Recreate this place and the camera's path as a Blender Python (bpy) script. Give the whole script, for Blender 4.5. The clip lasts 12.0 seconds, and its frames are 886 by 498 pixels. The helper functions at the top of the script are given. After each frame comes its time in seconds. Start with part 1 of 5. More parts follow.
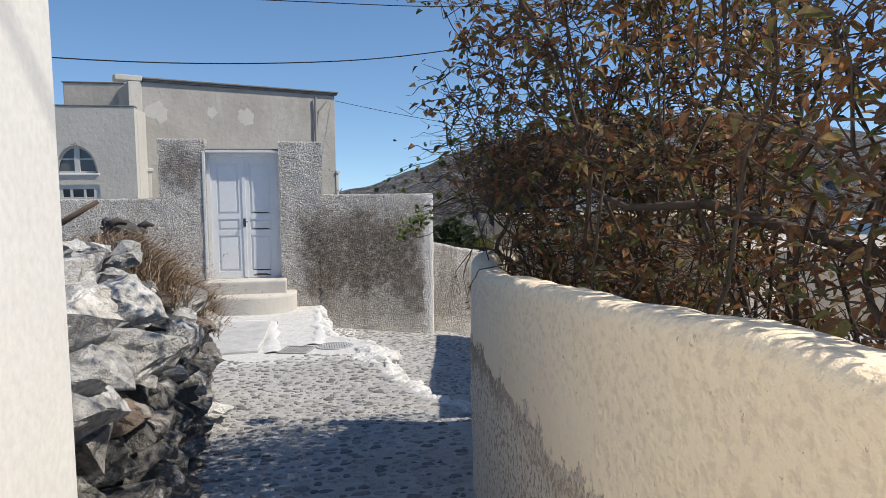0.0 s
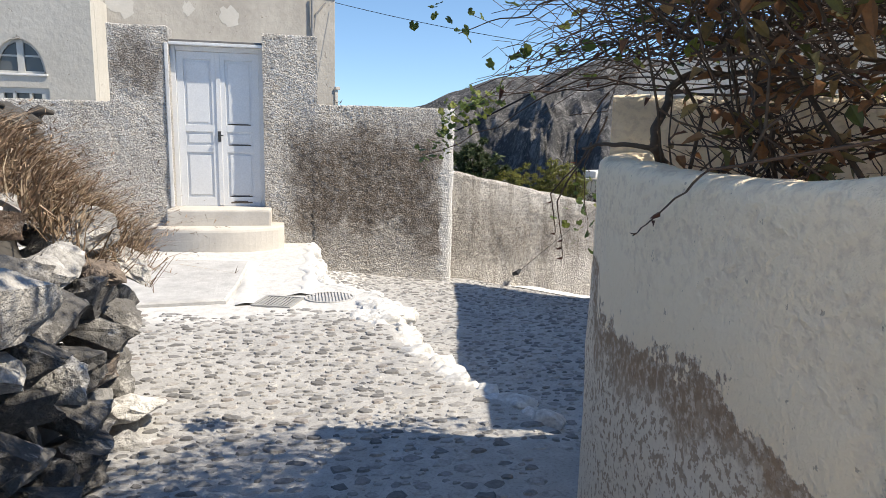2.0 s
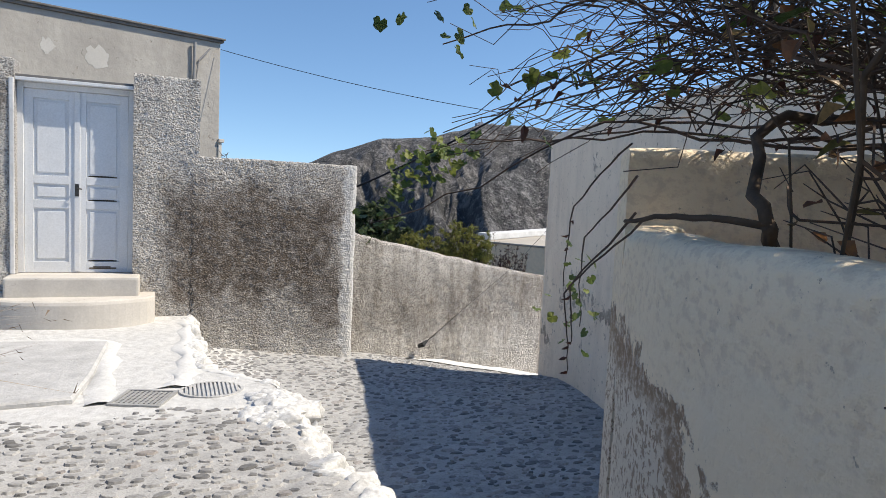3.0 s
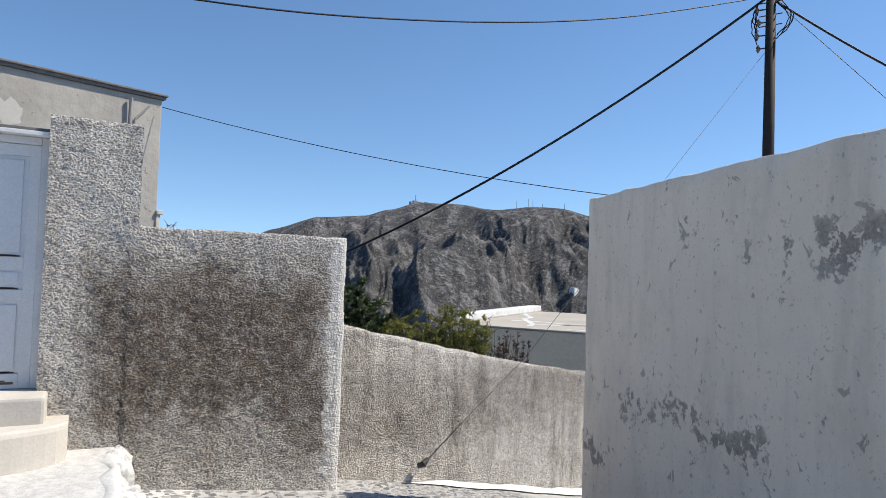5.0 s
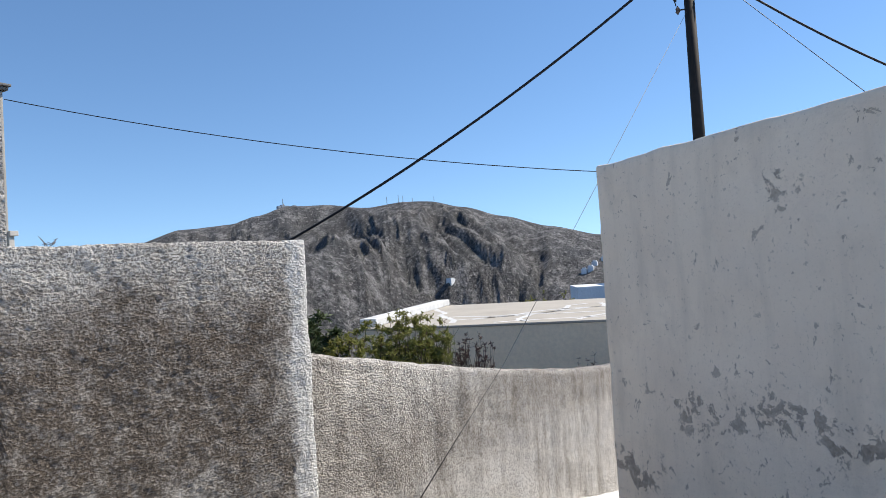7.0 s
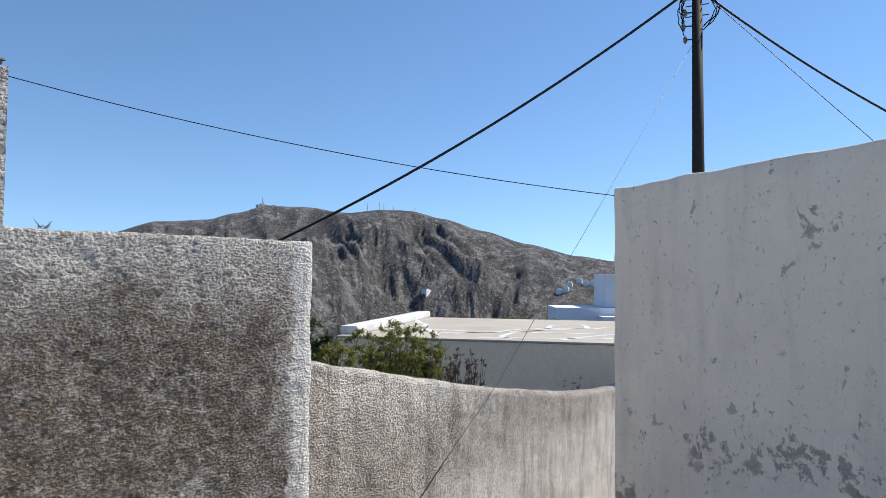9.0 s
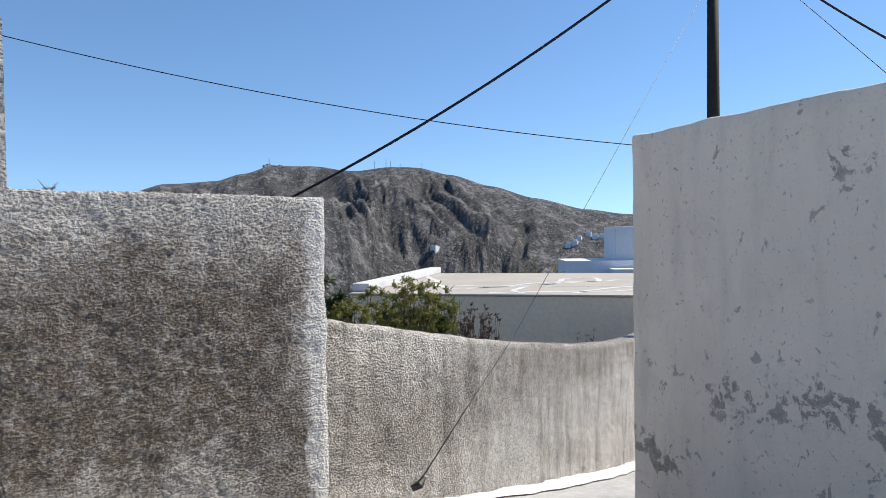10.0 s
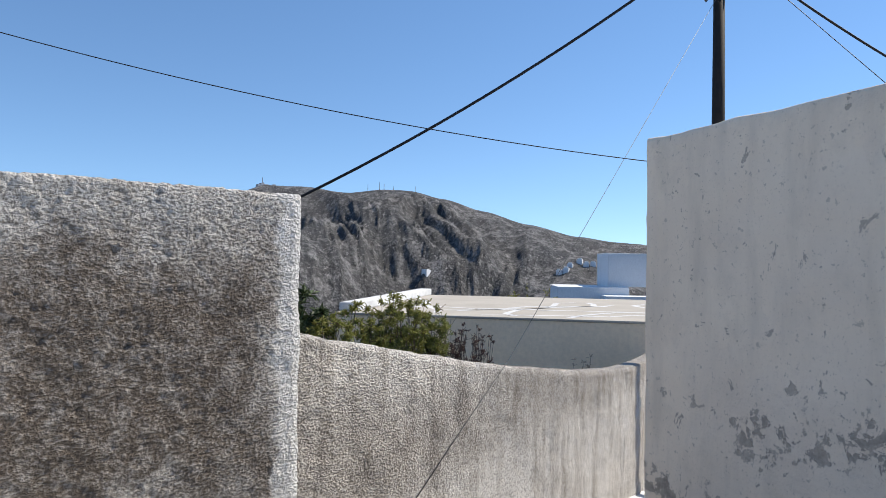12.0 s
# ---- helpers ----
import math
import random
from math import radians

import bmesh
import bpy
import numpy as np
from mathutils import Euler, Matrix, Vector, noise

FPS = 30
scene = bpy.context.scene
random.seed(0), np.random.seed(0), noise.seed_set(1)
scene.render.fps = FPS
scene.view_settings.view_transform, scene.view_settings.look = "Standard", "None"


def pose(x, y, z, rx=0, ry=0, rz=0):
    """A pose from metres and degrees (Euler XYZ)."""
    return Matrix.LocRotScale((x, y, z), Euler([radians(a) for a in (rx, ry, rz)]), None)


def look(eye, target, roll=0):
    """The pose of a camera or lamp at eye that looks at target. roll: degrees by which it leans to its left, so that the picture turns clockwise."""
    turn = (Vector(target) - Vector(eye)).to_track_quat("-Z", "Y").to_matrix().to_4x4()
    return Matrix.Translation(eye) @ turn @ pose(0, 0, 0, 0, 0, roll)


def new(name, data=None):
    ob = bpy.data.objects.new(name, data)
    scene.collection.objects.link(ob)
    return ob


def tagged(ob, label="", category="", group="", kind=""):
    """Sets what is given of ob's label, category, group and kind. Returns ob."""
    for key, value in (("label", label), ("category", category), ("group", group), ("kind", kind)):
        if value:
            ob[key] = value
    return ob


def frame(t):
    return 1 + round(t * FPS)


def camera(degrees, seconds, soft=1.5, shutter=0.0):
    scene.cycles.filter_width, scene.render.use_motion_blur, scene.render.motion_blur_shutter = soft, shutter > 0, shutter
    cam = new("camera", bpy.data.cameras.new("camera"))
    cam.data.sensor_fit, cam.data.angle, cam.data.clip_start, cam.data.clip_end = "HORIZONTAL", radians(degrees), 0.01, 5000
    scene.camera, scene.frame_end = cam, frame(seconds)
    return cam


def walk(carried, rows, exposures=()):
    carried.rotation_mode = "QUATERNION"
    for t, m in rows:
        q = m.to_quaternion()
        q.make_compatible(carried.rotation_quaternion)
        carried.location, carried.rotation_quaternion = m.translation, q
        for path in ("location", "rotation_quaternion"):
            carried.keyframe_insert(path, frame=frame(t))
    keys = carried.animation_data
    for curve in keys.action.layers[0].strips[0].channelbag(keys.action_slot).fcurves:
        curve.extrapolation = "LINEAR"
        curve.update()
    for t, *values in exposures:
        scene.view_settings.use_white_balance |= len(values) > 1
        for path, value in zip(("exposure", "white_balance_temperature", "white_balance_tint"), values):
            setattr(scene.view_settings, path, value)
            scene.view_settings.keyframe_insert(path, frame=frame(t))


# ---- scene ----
cam = camera(66.5, 12.0, soft=0.75)
PATH = [
    (0, (0.134, -0.015, 1.493), (0.544, 1.935, 1.314), -0.5),
    (0.5, (0.114, 0.526, 1.417), (0.532, 2.47, 1.208), -1.6),
    (1, (0.144, 1.067, 1.292), (0.525, 3.013, 1.03), -1.4),
    (1.5, (0.161, 1.613, 1.182), (0.529, 3.545, 0.82), 1.3),
    (2, (0.242, 2.146, 1.142), (0.657, 4.07, 0.788), 1.4),
    (2.5, (0.271, 2.646, 1.148), (0.775, 4.553, 0.817), 8.3),
    (2.7, (0.228, 2.827, 1.146), (0.84, 4.723, 0.97), 5.2),
    (4.3, (0.233, 4.465, 1.036), (1.227, 6.192, 0.864), 3.3),
    (4.4, (0.226, 4.569, 1.061), (1.201, 6.307, 0.89), 2.8),
    (4.5, (0.216, 4.658, 1.069), (1.165, 6.408, 0.882), 3.5),
    (4.9, (0.188, 5.066, 1.103), (1.045, 6.871, 1.178), 4.9),
    (5, (0.183, 5.158, 1.105), (1.094, 6.938, 1.171), 2.0),
    (5.5, (0.154, 5.582, 1.166), (1.339, 7.184, 1.332), -1.3),
    (6, (0.105, 6.088, 1.127), (1.253, 7.721, 1.251), 0.8),
    (6.5, (0.102, 6.586, 1.131), (1.304, 8.184, 1.191), -4.5),
    (8.3, (0.041, 7.257, 1.153), (1.346, 8.772, 1.206), 0.7),
    (8.5, (0.02, 7.239, 1.158), (1.28, 8.79, 1.22), -0.7),
    (9, (0.005, 7.248, 1.153), (1.282, 8.786, 1.237), 0.5),
    (9.5, (-0.019, 7.283, 1.15), (1.234, 8.841, 1.181), 0.9),
    (10, (0.043, 7.366, 1.135), (1.301, 8.921, 1.09), -0.8),
    (10.4, (0.17, 7.505, 1.144), (1.408, 9.075, 1.129), -0.6),
    (10.5, (0.183, 7.538, 1.107), (1.323, 9.181, 1.071), -0.7),
    (11, (0.277, 7.697, 1.072), (1.5, 9.278, 1.03), -1.8),
    (11.5, (0.357, 7.796, 1.038), (1.654, 9.317, 0.957), 0.1),
    (12, (0.396, 7.807, 1.02), (1.673, 9.345, 1.046), 0.7),
]
walk(cam, [(t, look(eye, target, roll)) for t, eye, target, roll in PATH], exposures=((0.0, 0.06, 7400, 10), (0.5, 0.28, 7900, 10), (1.0, 0.53, 7900, 10), (2.0, 0.53, 7900, 10), (2.7, 0.32, 7700, 10), (4.5, 0.22, 7500, 10), (5.5, 0.34, 7350, 10), (12.0, 0.31, 7300, 10)))

# ---- world and light ----
SUN_TO = Vector((2.3, -0.87, 3.04)).normalized()
world = bpy.data.worlds.new("sky")
scene.world = world
world.use_nodes = True
wn = world.node_tree
sky = wn.nodes.new("ShaderNodeTexSky")
sky.sky_type = "NISHITA"
sky.sun_disc = False
sky.sun_elevation = math.asin(SUN_TO.z)
sky.sun_rotation = math.atan2(SUN_TO.x, SUN_TO.y)
sky.altitude = 1200
sky.air_density, sky.dust_density, sky.ozone_density = 1.0, 0.0, 4.0
wn.nodes["Background"].inputs["Strength"].default_value = 0.15
deep = wn.nodes.new("ShaderNodeHueSaturation")
deep.inputs["Saturation"].default_value, deep.inputs["Value"].default_value = 1.12, 1.10
# clear dry air: the pale horizon haze lies low, so the sky is read a little higher up
way_up = wn.nodes.new("ShaderNodeTexCoord")
lifted = wn.nodes.new("ShaderNodeVectorMath")
lifted.operation = "ADD"
lifted.inputs[1].default_value = (0.0, 0.0, 0.10)
wn.links.new(way_up.outputs["Generated"], lifted.inputs[0])
wn.links.new(lifted.outputs[0], sky.inputs["Vector"])
wn.links.new(sky.outputs[0], deep.inputs["Color"])
wn.links.new(deep.outputs[0], wn.nodes["Background"].inputs["Color"])
sun = new("sun", bpy.data.lights.new("sun", "SUN"))
sun.data.energy, sun.data.angle, sun.data.color = 4.7, radians(0.5), (1.0, 0.98, 0.945)
sun.matrix_world = look(SUN_TO * 30, (0, 0, 0))


# ---- materials ----
def mat(name, rough=0.85, metal=0.0):
    m = bpy.data.materials.new(name)
    m.use_nodes = True
    b = m.node_tree.nodes["Principled BSDF"]
    b.inputs["Roughness"].default_value = rough
    b.inputs["Metallic"].default_value = metal
    b.inputs["Specular IOR Level"].default_value = 0.25
    return m, m.node_tree, b


def node(nt, kind, **values):
    n = nt.nodes.new(kind)
    for key, value in values.items():
        n.inputs[key].default_value = value
    return n


def place(nt):
    """World position as texture place."""
    return nt.nodes.new("ShaderNodeNewGeometry").outputs["Position"]


def grain(nt, scale, detail=5.0, rough=0.6, where=None, stretch=None, distort=0.0):
    n = node(nt, "ShaderNodeTexNoise", Scale=scale, Detail=detail, Roughness=rough, Distortion=distort)
    where = where or place(nt)
    if stretch:
        mp = nt.nodes.new("ShaderNodeMapping")
        mp.inputs["Scale"].default_value = stretch
        nt.links.new(where, mp.inputs["Vector"])
        where = mp.outputs["Vector"]
    nt.links.new(where, n.inputs["Vector"])
    return n.outputs["Fac"]


def span(nt, value, a, b, lo=0.0, hi=1.0, smooth=False):
    n = nt.nodes.new("ShaderNodeMapRange")
    n.interpolation_type = "SMOOTHSTEP" if smooth else "LINEAR"
    for k, v in zip((1, 2, 3, 4), (a, b, lo, hi)):
        n.inputs[k].default_value = v
    nt.links.new(value, n.inputs[0])
    return n.outputs[0]


def calc(nt, op, a, b):
    n = nt.nodes.new("ShaderNodeMath")
    n.operation = op
    for k, v in ((0, a), (1, b)):
        if isinstance(v, (int, float)):
            n.inputs[k].default_value = v
        else:
            nt.links.new(v, n.inputs[k])
    return n.outputs[0]


def blend(nt, fac, a, b, kind="MIX"):
    n = nt.nodes.new("ShaderNodeMix")
    n.data_type, n.blend_type = "RGBA", kind
    for socket, v in ((n.inputs[0], fac), (n.inputs[6], a), (n.inputs[7], b)):
        if isinstance(v, (int, float)):
            socket.default_value = v
        elif isinstance(v, tuple):
            socket.default_value = (*v, 1)
        else:
            nt.links.new(v, socket)
    return n.outputs[2]


def relief(nt, bsdf, height, strength=0.5, distance=0.01, under=None):
    n = node(nt, "ShaderNodeBump", Strength=strength, Distance=distance)
    nt.links.new(height, n.inputs["Height"])
    if under:
        nt.links.new(under, n.inputs["Normal"])
    nt.links.new(n.outputs[0], bsdf.inputs["Normal"])
    return n.outputs[0]


def paint(nt, bsdf, colour):
    nt.links.new(colour, bsdf.inputs["Base Color"])


def plain(name, a, b, scale=6.0, fine=60.0, rough=0.8, bump=0.3, metal=0.0, depth=0.004):
    """A surface of two tones mixed at a broad scale, with fine grain and relief."""
    m, nt, bs = mat(name, rough, metal)
    c = blend(nt, span(nt, grain(nt, scale), 0.3, 0.7), a, b)
    g = grain(nt, fine, 3)
    c = blend(nt, span(nt, g, 0.35, 0.75, 0.0, 0.35), c, tuple(v * 0.6 for v in a))
    paint(nt, bs, c)
    relief(nt, bs, g, bump, depth)
    return m


def axis(nt, which):
    s = nt.nodes.new("ShaderNodeSeparateXYZ")
    nt.links.new(place(nt), s.inputs[0])
    return s.outputs[which]


def boxmask(nt, x0, x1, z0, z1, soft, wob=0.25, wscale=2.5, along="X"):
    """A soft-edged patch of a wall between two widths and two heights, with an uneven outline."""
    w = span(nt, grain(nt, wscale, 6, 0.65), 0.25, 0.75, -wob, wob)
    x = calc(nt, "ADD", axis(nt, along), w)
    w2 = span(nt, grain(nt, wscale * 1.3, 6, 0.65, distort=0.4), 0.25, 0.75, -wob, wob)
    z = calc(nt, "ADD", axis(nt, "Z"), w2)
    out = None
    for v, a, b in ((x, x0 - soft, x0 + soft), (x, x1 + soft, x1 - soft), (z, z0 - soft, z0 + soft), (z, z1 + soft, z1 - soft)):
        f = span(nt, v, a, b, smooth=True)
        out = f if out is None else calc(nt, "MULTIPLY", out, f)
    return out


def rough_plaster(name, stain=None, tone=(0.77, 0.74, 0.70), streaks=0.5, limed=None):
    """Sprayed, pebbly whitewashed plaster, with brown weathered patches. limed: x beyond which it is freshly whitewashed."""
    m, nt, bs = mat(name, 0.92)
    peb = grain(nt, 54, 2.0, 0.5, stretch=(0.9, 0.9, 1.25))
    fine = grain(nt, 150, 3, 0.65)
    broad = grain(nt, 1.6, 5, 0.6)
    st = grain(nt, 2.6, 6, 0.65, stretch=(2.4, 2.4, 0.35))
    c = blend(nt, span(nt, broad, 0.35, 0.7), tone, tuple(v * 0.84 for v in tone))
    c = blend(nt, span(nt, st, 0.46, 0.72, 0, streaks), c, (0.32, 0.285, 0.245))
    mk = None
    for q in stain or ():
        k = calc(nt, "MULTIPLY", boxmask(nt, *q[:5]), q[5])
        mk = k if mk is None else calc(nt, "MAXIMUM", mk, k)
    if mk is not None:
        mk = calc(nt, "MULTIPLY", mk, span(nt, grain(nt, 9, 5, 0.7), 0.6, 0.48, 0.72, 1.0))
        c = blend(nt, mk, c, blend(nt, span(nt, broad, 0.35, 0.65), (0.092, 0.066, 0.048), (0.15, 0.112, 0.084)))
    # raking light put into the colour: hollows darkened, crests lightened as highlights
    c = blend(nt, span(nt, peb, 0.53, 0.36, 0.0, 0.62), c, (0.095, 0.078, 0.062))
    c = blend(nt, span(nt, peb, 0.54, 0.64, 0.0, 0.22), c, (0.80, 0.765, 0.71))
    if limed:
        w = span(nt, grain(nt, 6, 5, 0.7), 0.3, 0.7, -0.06, 0.06)
        k = span(nt, calc(nt, "ADD", axis(nt, "X"), w), limed, limed + 0.07, 0, 0.85, smooth=True)
        c = blend(nt, k, c, (0.84, 0.83, 0.81))
    paint(nt, bs, c)
    h = calc(nt, "ADD", peb, calc(nt, "MULTIPLY", fine, 0.35))
    relief(nt, bs, h, 1.0, 0.055)
    return m


M_DARKWALL = rough_plaster("sprayed_plaster_brown_stain", stain=((0.12, 2.26, -0.36, 1.08, 0.24, 0.9), (1.9, 2.22, -0.7, 0.9, 0.1, 0.75), (0.3, 2.2, -0.8, -0.2, 0.25, 0.4), (-1.98, -1.5, 1.5, 2.15, 0.14, 0.7)), limed=2.2)
M_LOWWALL = rough_plaster("sprayed_plaster_grey", stain=((2.4, 14.0, -0.9, -0.1, 0.3, 0.45),), tone=(0.79, 0.745, 0.69), streaks=0.9)


def smooth_plaster(name, tone, second, chips=(), chip_tone=(0.16, 0.14, 0.12), patchy=0.5, along="Y", wear=0.0):
    """Old flat limewash with fine cracks, chips and stains; chips: patches (a0, a1, z0, z1, amount)."""
    m, nt, bs = mat(name, 0.85)
    broad = grain(nt, 1.1, 6, 0.62)
    streak = grain(nt, 3.0, 5, 0.6, stretch=(1.6, 1.6, 0.3))
    fine = grain(nt, 55, 4, 0.6)
    c = blend(nt, span(nt, broad, 0.35, 0.68), tone, second)
    c = blend(nt, span(nt, streak, 0.5, 0.8, 0, patchy), c, tuple(v * 0.72 for v in tone))
    c = blend(nt, span(nt, fine, 0.58, 0.78, 0, 0.4), c, tuple(v * 0.5 for v in tone))
    c = blend(nt, span(nt, grain(nt, 22, 4, 0.7), 0.655 - wear, 0.67 - wear, 0, 0.45 + wear * 5), c, tuple(v * 0.5 for v in tone))
    c = blend(nt, span(nt, grain(nt, 4.0, 7, 0.7), 0.52, 0.7, 0, 0.45), c, tuple(v * 0.78 for v in tone))
    sp = grain(nt, 7.5, 5, 0.68, distort=0.5)
    k = span(nt, sp, 0.665 - wear, 0.68 - wear, 0, 0.7)
    for a0, a1, z0, z1, amount in chips:
        reg = boxmask(nt, a0, a1, z0, z1, 0.16, 0.2, 3.0, along)
        hit = span(nt, calc(nt, "ADD", grain(nt, 8.0, 7, 0.72, distort=0.3), calc(nt, "MULTIPLY", reg, amount)), 0.72, 0.735)
        k = calc(nt, "MAXIMUM", k, calc(nt, "MULTIPLY", hit, reg))
    c = blend(nt, k, c, blend(nt, span(nt, fine, 0.3, 0.7), chip_tone, tuple(v * 1.7 for v in chip_tone)))
    paint(nt, bs, c)
    lump = grain(nt, 9, 4, 0.5)
    h = calc(nt, "SUBTRACT", calc(nt, "ADD", calc(nt, "MULTIPLY", lump, 0.8), calc(nt, "MULTIPLY", fine, 0.18)), calc(nt, "MULTIPLY", k, 0.35))
    relief(nt, bs, h, 0.7, 0.02)
    return m


M_POLEWALL = smooth_plaster("limewash_chipped", (0.86, 0.75, 0.615), (0.78, 0.67, 0.55),
                            chips=((9.9, 10.7, 0.0, 0.16, 0.23), (9.2, 10.1, -0.08, 0.13, 0.27), (8.55, 9.3, -0.02, 0.2, 0.25), (7.9, 8.7, -0.14, 0.18, 0.28), (10.05, 10.7, -0.72, -0.42, 0.28), (7.1, 7.6, 1.16, 1.54, 0.30), (7.66, 7.92, 1.08, 1.44, 0.27), (8.02, 8.26, 1.16, 1.4, 0.27), (8.7, 9.2, 1.36, 1.56, 0.22), (9.9, 10.1, 1.3, 1.65, 0.14), (6.2, 7.0, 1.2, 1.5, 0.2), (7.1, 8.0, 0.1, 0.3, 0.1)), chip_tone=(0.25, 0.215, 0.18), patchy=0.75, wear=0.028)


def near_wall_material():
    """Warm limewash; rising damp has browned it along a sloping edge, and flaked it to specks below."""
    m, nt, bs = mat("limewash_warm_stained", 0.85)
    tone = (0.96, 0.81, 0.60)
    broad, fine, lump = grain(nt, 1.3, 6, 0.62), grain(nt, 60, 4, 0.6), grain(nt, 16, 5, 0.6)
    c = blend(nt, span(nt, broad, 0.35, 0.68), tone, (0.93, 0.78, 0.58))
    c = blend(nt, span(nt, grain(nt, 5, 5, 0.65), 0.5, 0.75, 0, 0.45), c, (0.88, 0.75, 0.58))
    c = blend(nt, span(nt, fine, 0.62, 0.8, 0, 0.35), c, (0.42, 0.34, 0.26))
    yy = axis(nt, "Y")
    up = calc(nt, "ADD", span(nt, yy, 3.35, 3.9, 0.655, 0.56, smooth=True), span(nt, yy, 4.0, 4.4, 0.0, 0.2, smooth=True))
    ragged = calc(nt, "ADD", span(nt, grain(nt, 4, 4, 0.6), 0.25, 0.75, -0.09, 0.09), span(nt, grain(nt, 22, 4, 0.7), 0.25, 0.75, -0.05, 0.05))
    d = calc(nt, "SUBTRACT", calc(nt, "ADD", up, ragged), axis(nt, "Z"))
    heavy = span(nt, yy, 2.3, 3.1, 0.35, 1.0, smooth=True)
    wet = span(nt, d, 0.0, 0.015)
    solid = calc(nt, "MULTIPLY", calc(nt, "MULTIPLY", wet, heavy), span(nt, d, 0.17, 0.07, smooth=True))
    speck = calc(nt, "MULTIPLY", wet, span(nt, calc(nt, "SUBTRACT", grain(nt, 42, 4, 0.7), calc(nt, "MULTIPLY", d, 0.07)), 0.515, 0.53))
    c = blend(nt, calc(nt, "MULTIPLY", wet, 0.5), c, (0.66, 0.63, 0.585))
    brown = blend(nt, span(nt, fine, 0.35, 0.7), (0.38, 0.245, 0.15), (0.28, 0.185, 0.115))
    c = blend(nt, calc(nt, "MAXIMUM", calc(nt, "MULTIPLY", solid, span(nt, grain(nt, 38, 4, 0.7), 0.40, 0.52, 0.3, 0.92)), calc(nt, "MULTIPLY", speck, 0.75)), c, brown)
    pits = span(nt, grain(nt, 24, 4, 0.72), 0.655, 0.68, 0, 0.6)
    c = blend(nt, pits, c, (0.36, 0.29, 0.22))
    # coarse weathered upper part
    coarse = grain(nt, 30, 3, 0.6, stretch=(1, 1, 1.3))
    upper = span(nt, calc(nt, "ADD", axis(nt, "Z"), span(nt, grain(nt, 2.2, 5, 0.65), 0.25, 0.75, -0.25, 0.25)), 0.68, 0.92, 0.0, 1.0, smooth=True)
    c = blend(nt, calc(nt, "MULTIPLY", upper, span(nt, coarse, 0.50, 0.62, 0.0, 0.38)), c, (0.64, 0.50, 0.37))
    paint(nt, bs, c)
    h = calc(nt, "ADD", calc(nt, "MULTIPLY", lump, 1.0), calc(nt, "MULTIPLY", fine, 0.25))
    h = calc(nt, "SUBTRACT", h, calc(nt, "MULTIPLY", calc(nt, "MAXIMUM", speck, pits), 0.3))
    h = calc(nt, "SUBTRACT", h, calc(nt, "MULTIPLY", calc(nt, "MULTIPLY", upper, coarse), 0.8))
    relief(nt, bs, h, 0.7, 0.018)
    return m


M_NEARWALL = near_wall_material()
M_HOUSE = smooth_plaster("house_render", (0.43, 0.405, 0.365), (0.32, 0.30, 0.27), along="X")
M_SIDE = smooth_plaster("side_render", (0.54, 0.515, 0.465), (0.48, 0.455, 0.405), patchy=0.2, along="X")
M_WHITEWALL = plain("white_wall", (0.80, 0.79, 0.76), (0.74, 0.73, 0.70), 1.5, 40, bump=0.25)
M_LIME = plain("whitewash_thick", (0.72, 0.72, 0.71), (0.52, 0.52, 0.51), 2.5, 24, bump=0.6, depth=0.012)
M_LANDING = plain("whitewash_trodden", (0.56, 0.56, 0.555), (0.38, 0.38, 0.38), 6.0, 34, bump=0.7, depth=0.012)
M_STEP = plain("step_cement", (0.62, 0.59, 0.54), (0.50, 0.47, 0.43), 3, 45, bump=0.4)


def ground_material():
    m, nt, bs = mat("lane_mortar", 0.92)
    broad = grain(nt, 1.3, 5, 0.6)
    mid = grain(nt, 9, 5, 0.65)
    fine = grain(nt, 70, 3, 0.6)
    c = blend(nt, span(nt, broad, 0.35, 0.68), (0.43, 0.427, 0.42), (0.33, 0.327, 0.322))
    c = blend(nt, span(nt, mid, 0.45, 0.7, 0, 0.6), c, (0.54, 0.537, 0.53))
    c = blend(nt, span(nt, fine, 0.5, 0.75, 0, 0.5), c, (0.14, 0.135, 0.13))
    # spilled whitewash round the landing
    x, y = axis(nt, "X"), axis(nt, "Y")
    w = span(nt, grain(nt, 3.5, 6, 0.7), 0.25, 0.75, -0.3, 0.3)
    a = calc(nt, "MULTIPLY", span(nt, calc(nt, "ADD", y, w), 7.7, 7.95, smooth=True), span(nt, calc(nt, "ADD", x, w), 1.15, 0.95, smooth=True))
    worn = span(nt, grain(nt, 14, 5, 0.7), 0.42, 0.62, 0.95, 0.45)
    c = blend(nt, calc(nt, "MULTIPLY", a, worn), c, (0.60, 0.60, 0.59))
    paint(nt, bs, c)
    relief(nt, bs, calc(nt, "ADD", mid, calc(nt, "MULTIPLY", fine, 0.3)), 0.8, 0.02)
    return m


M_MORTAR = ground_material()


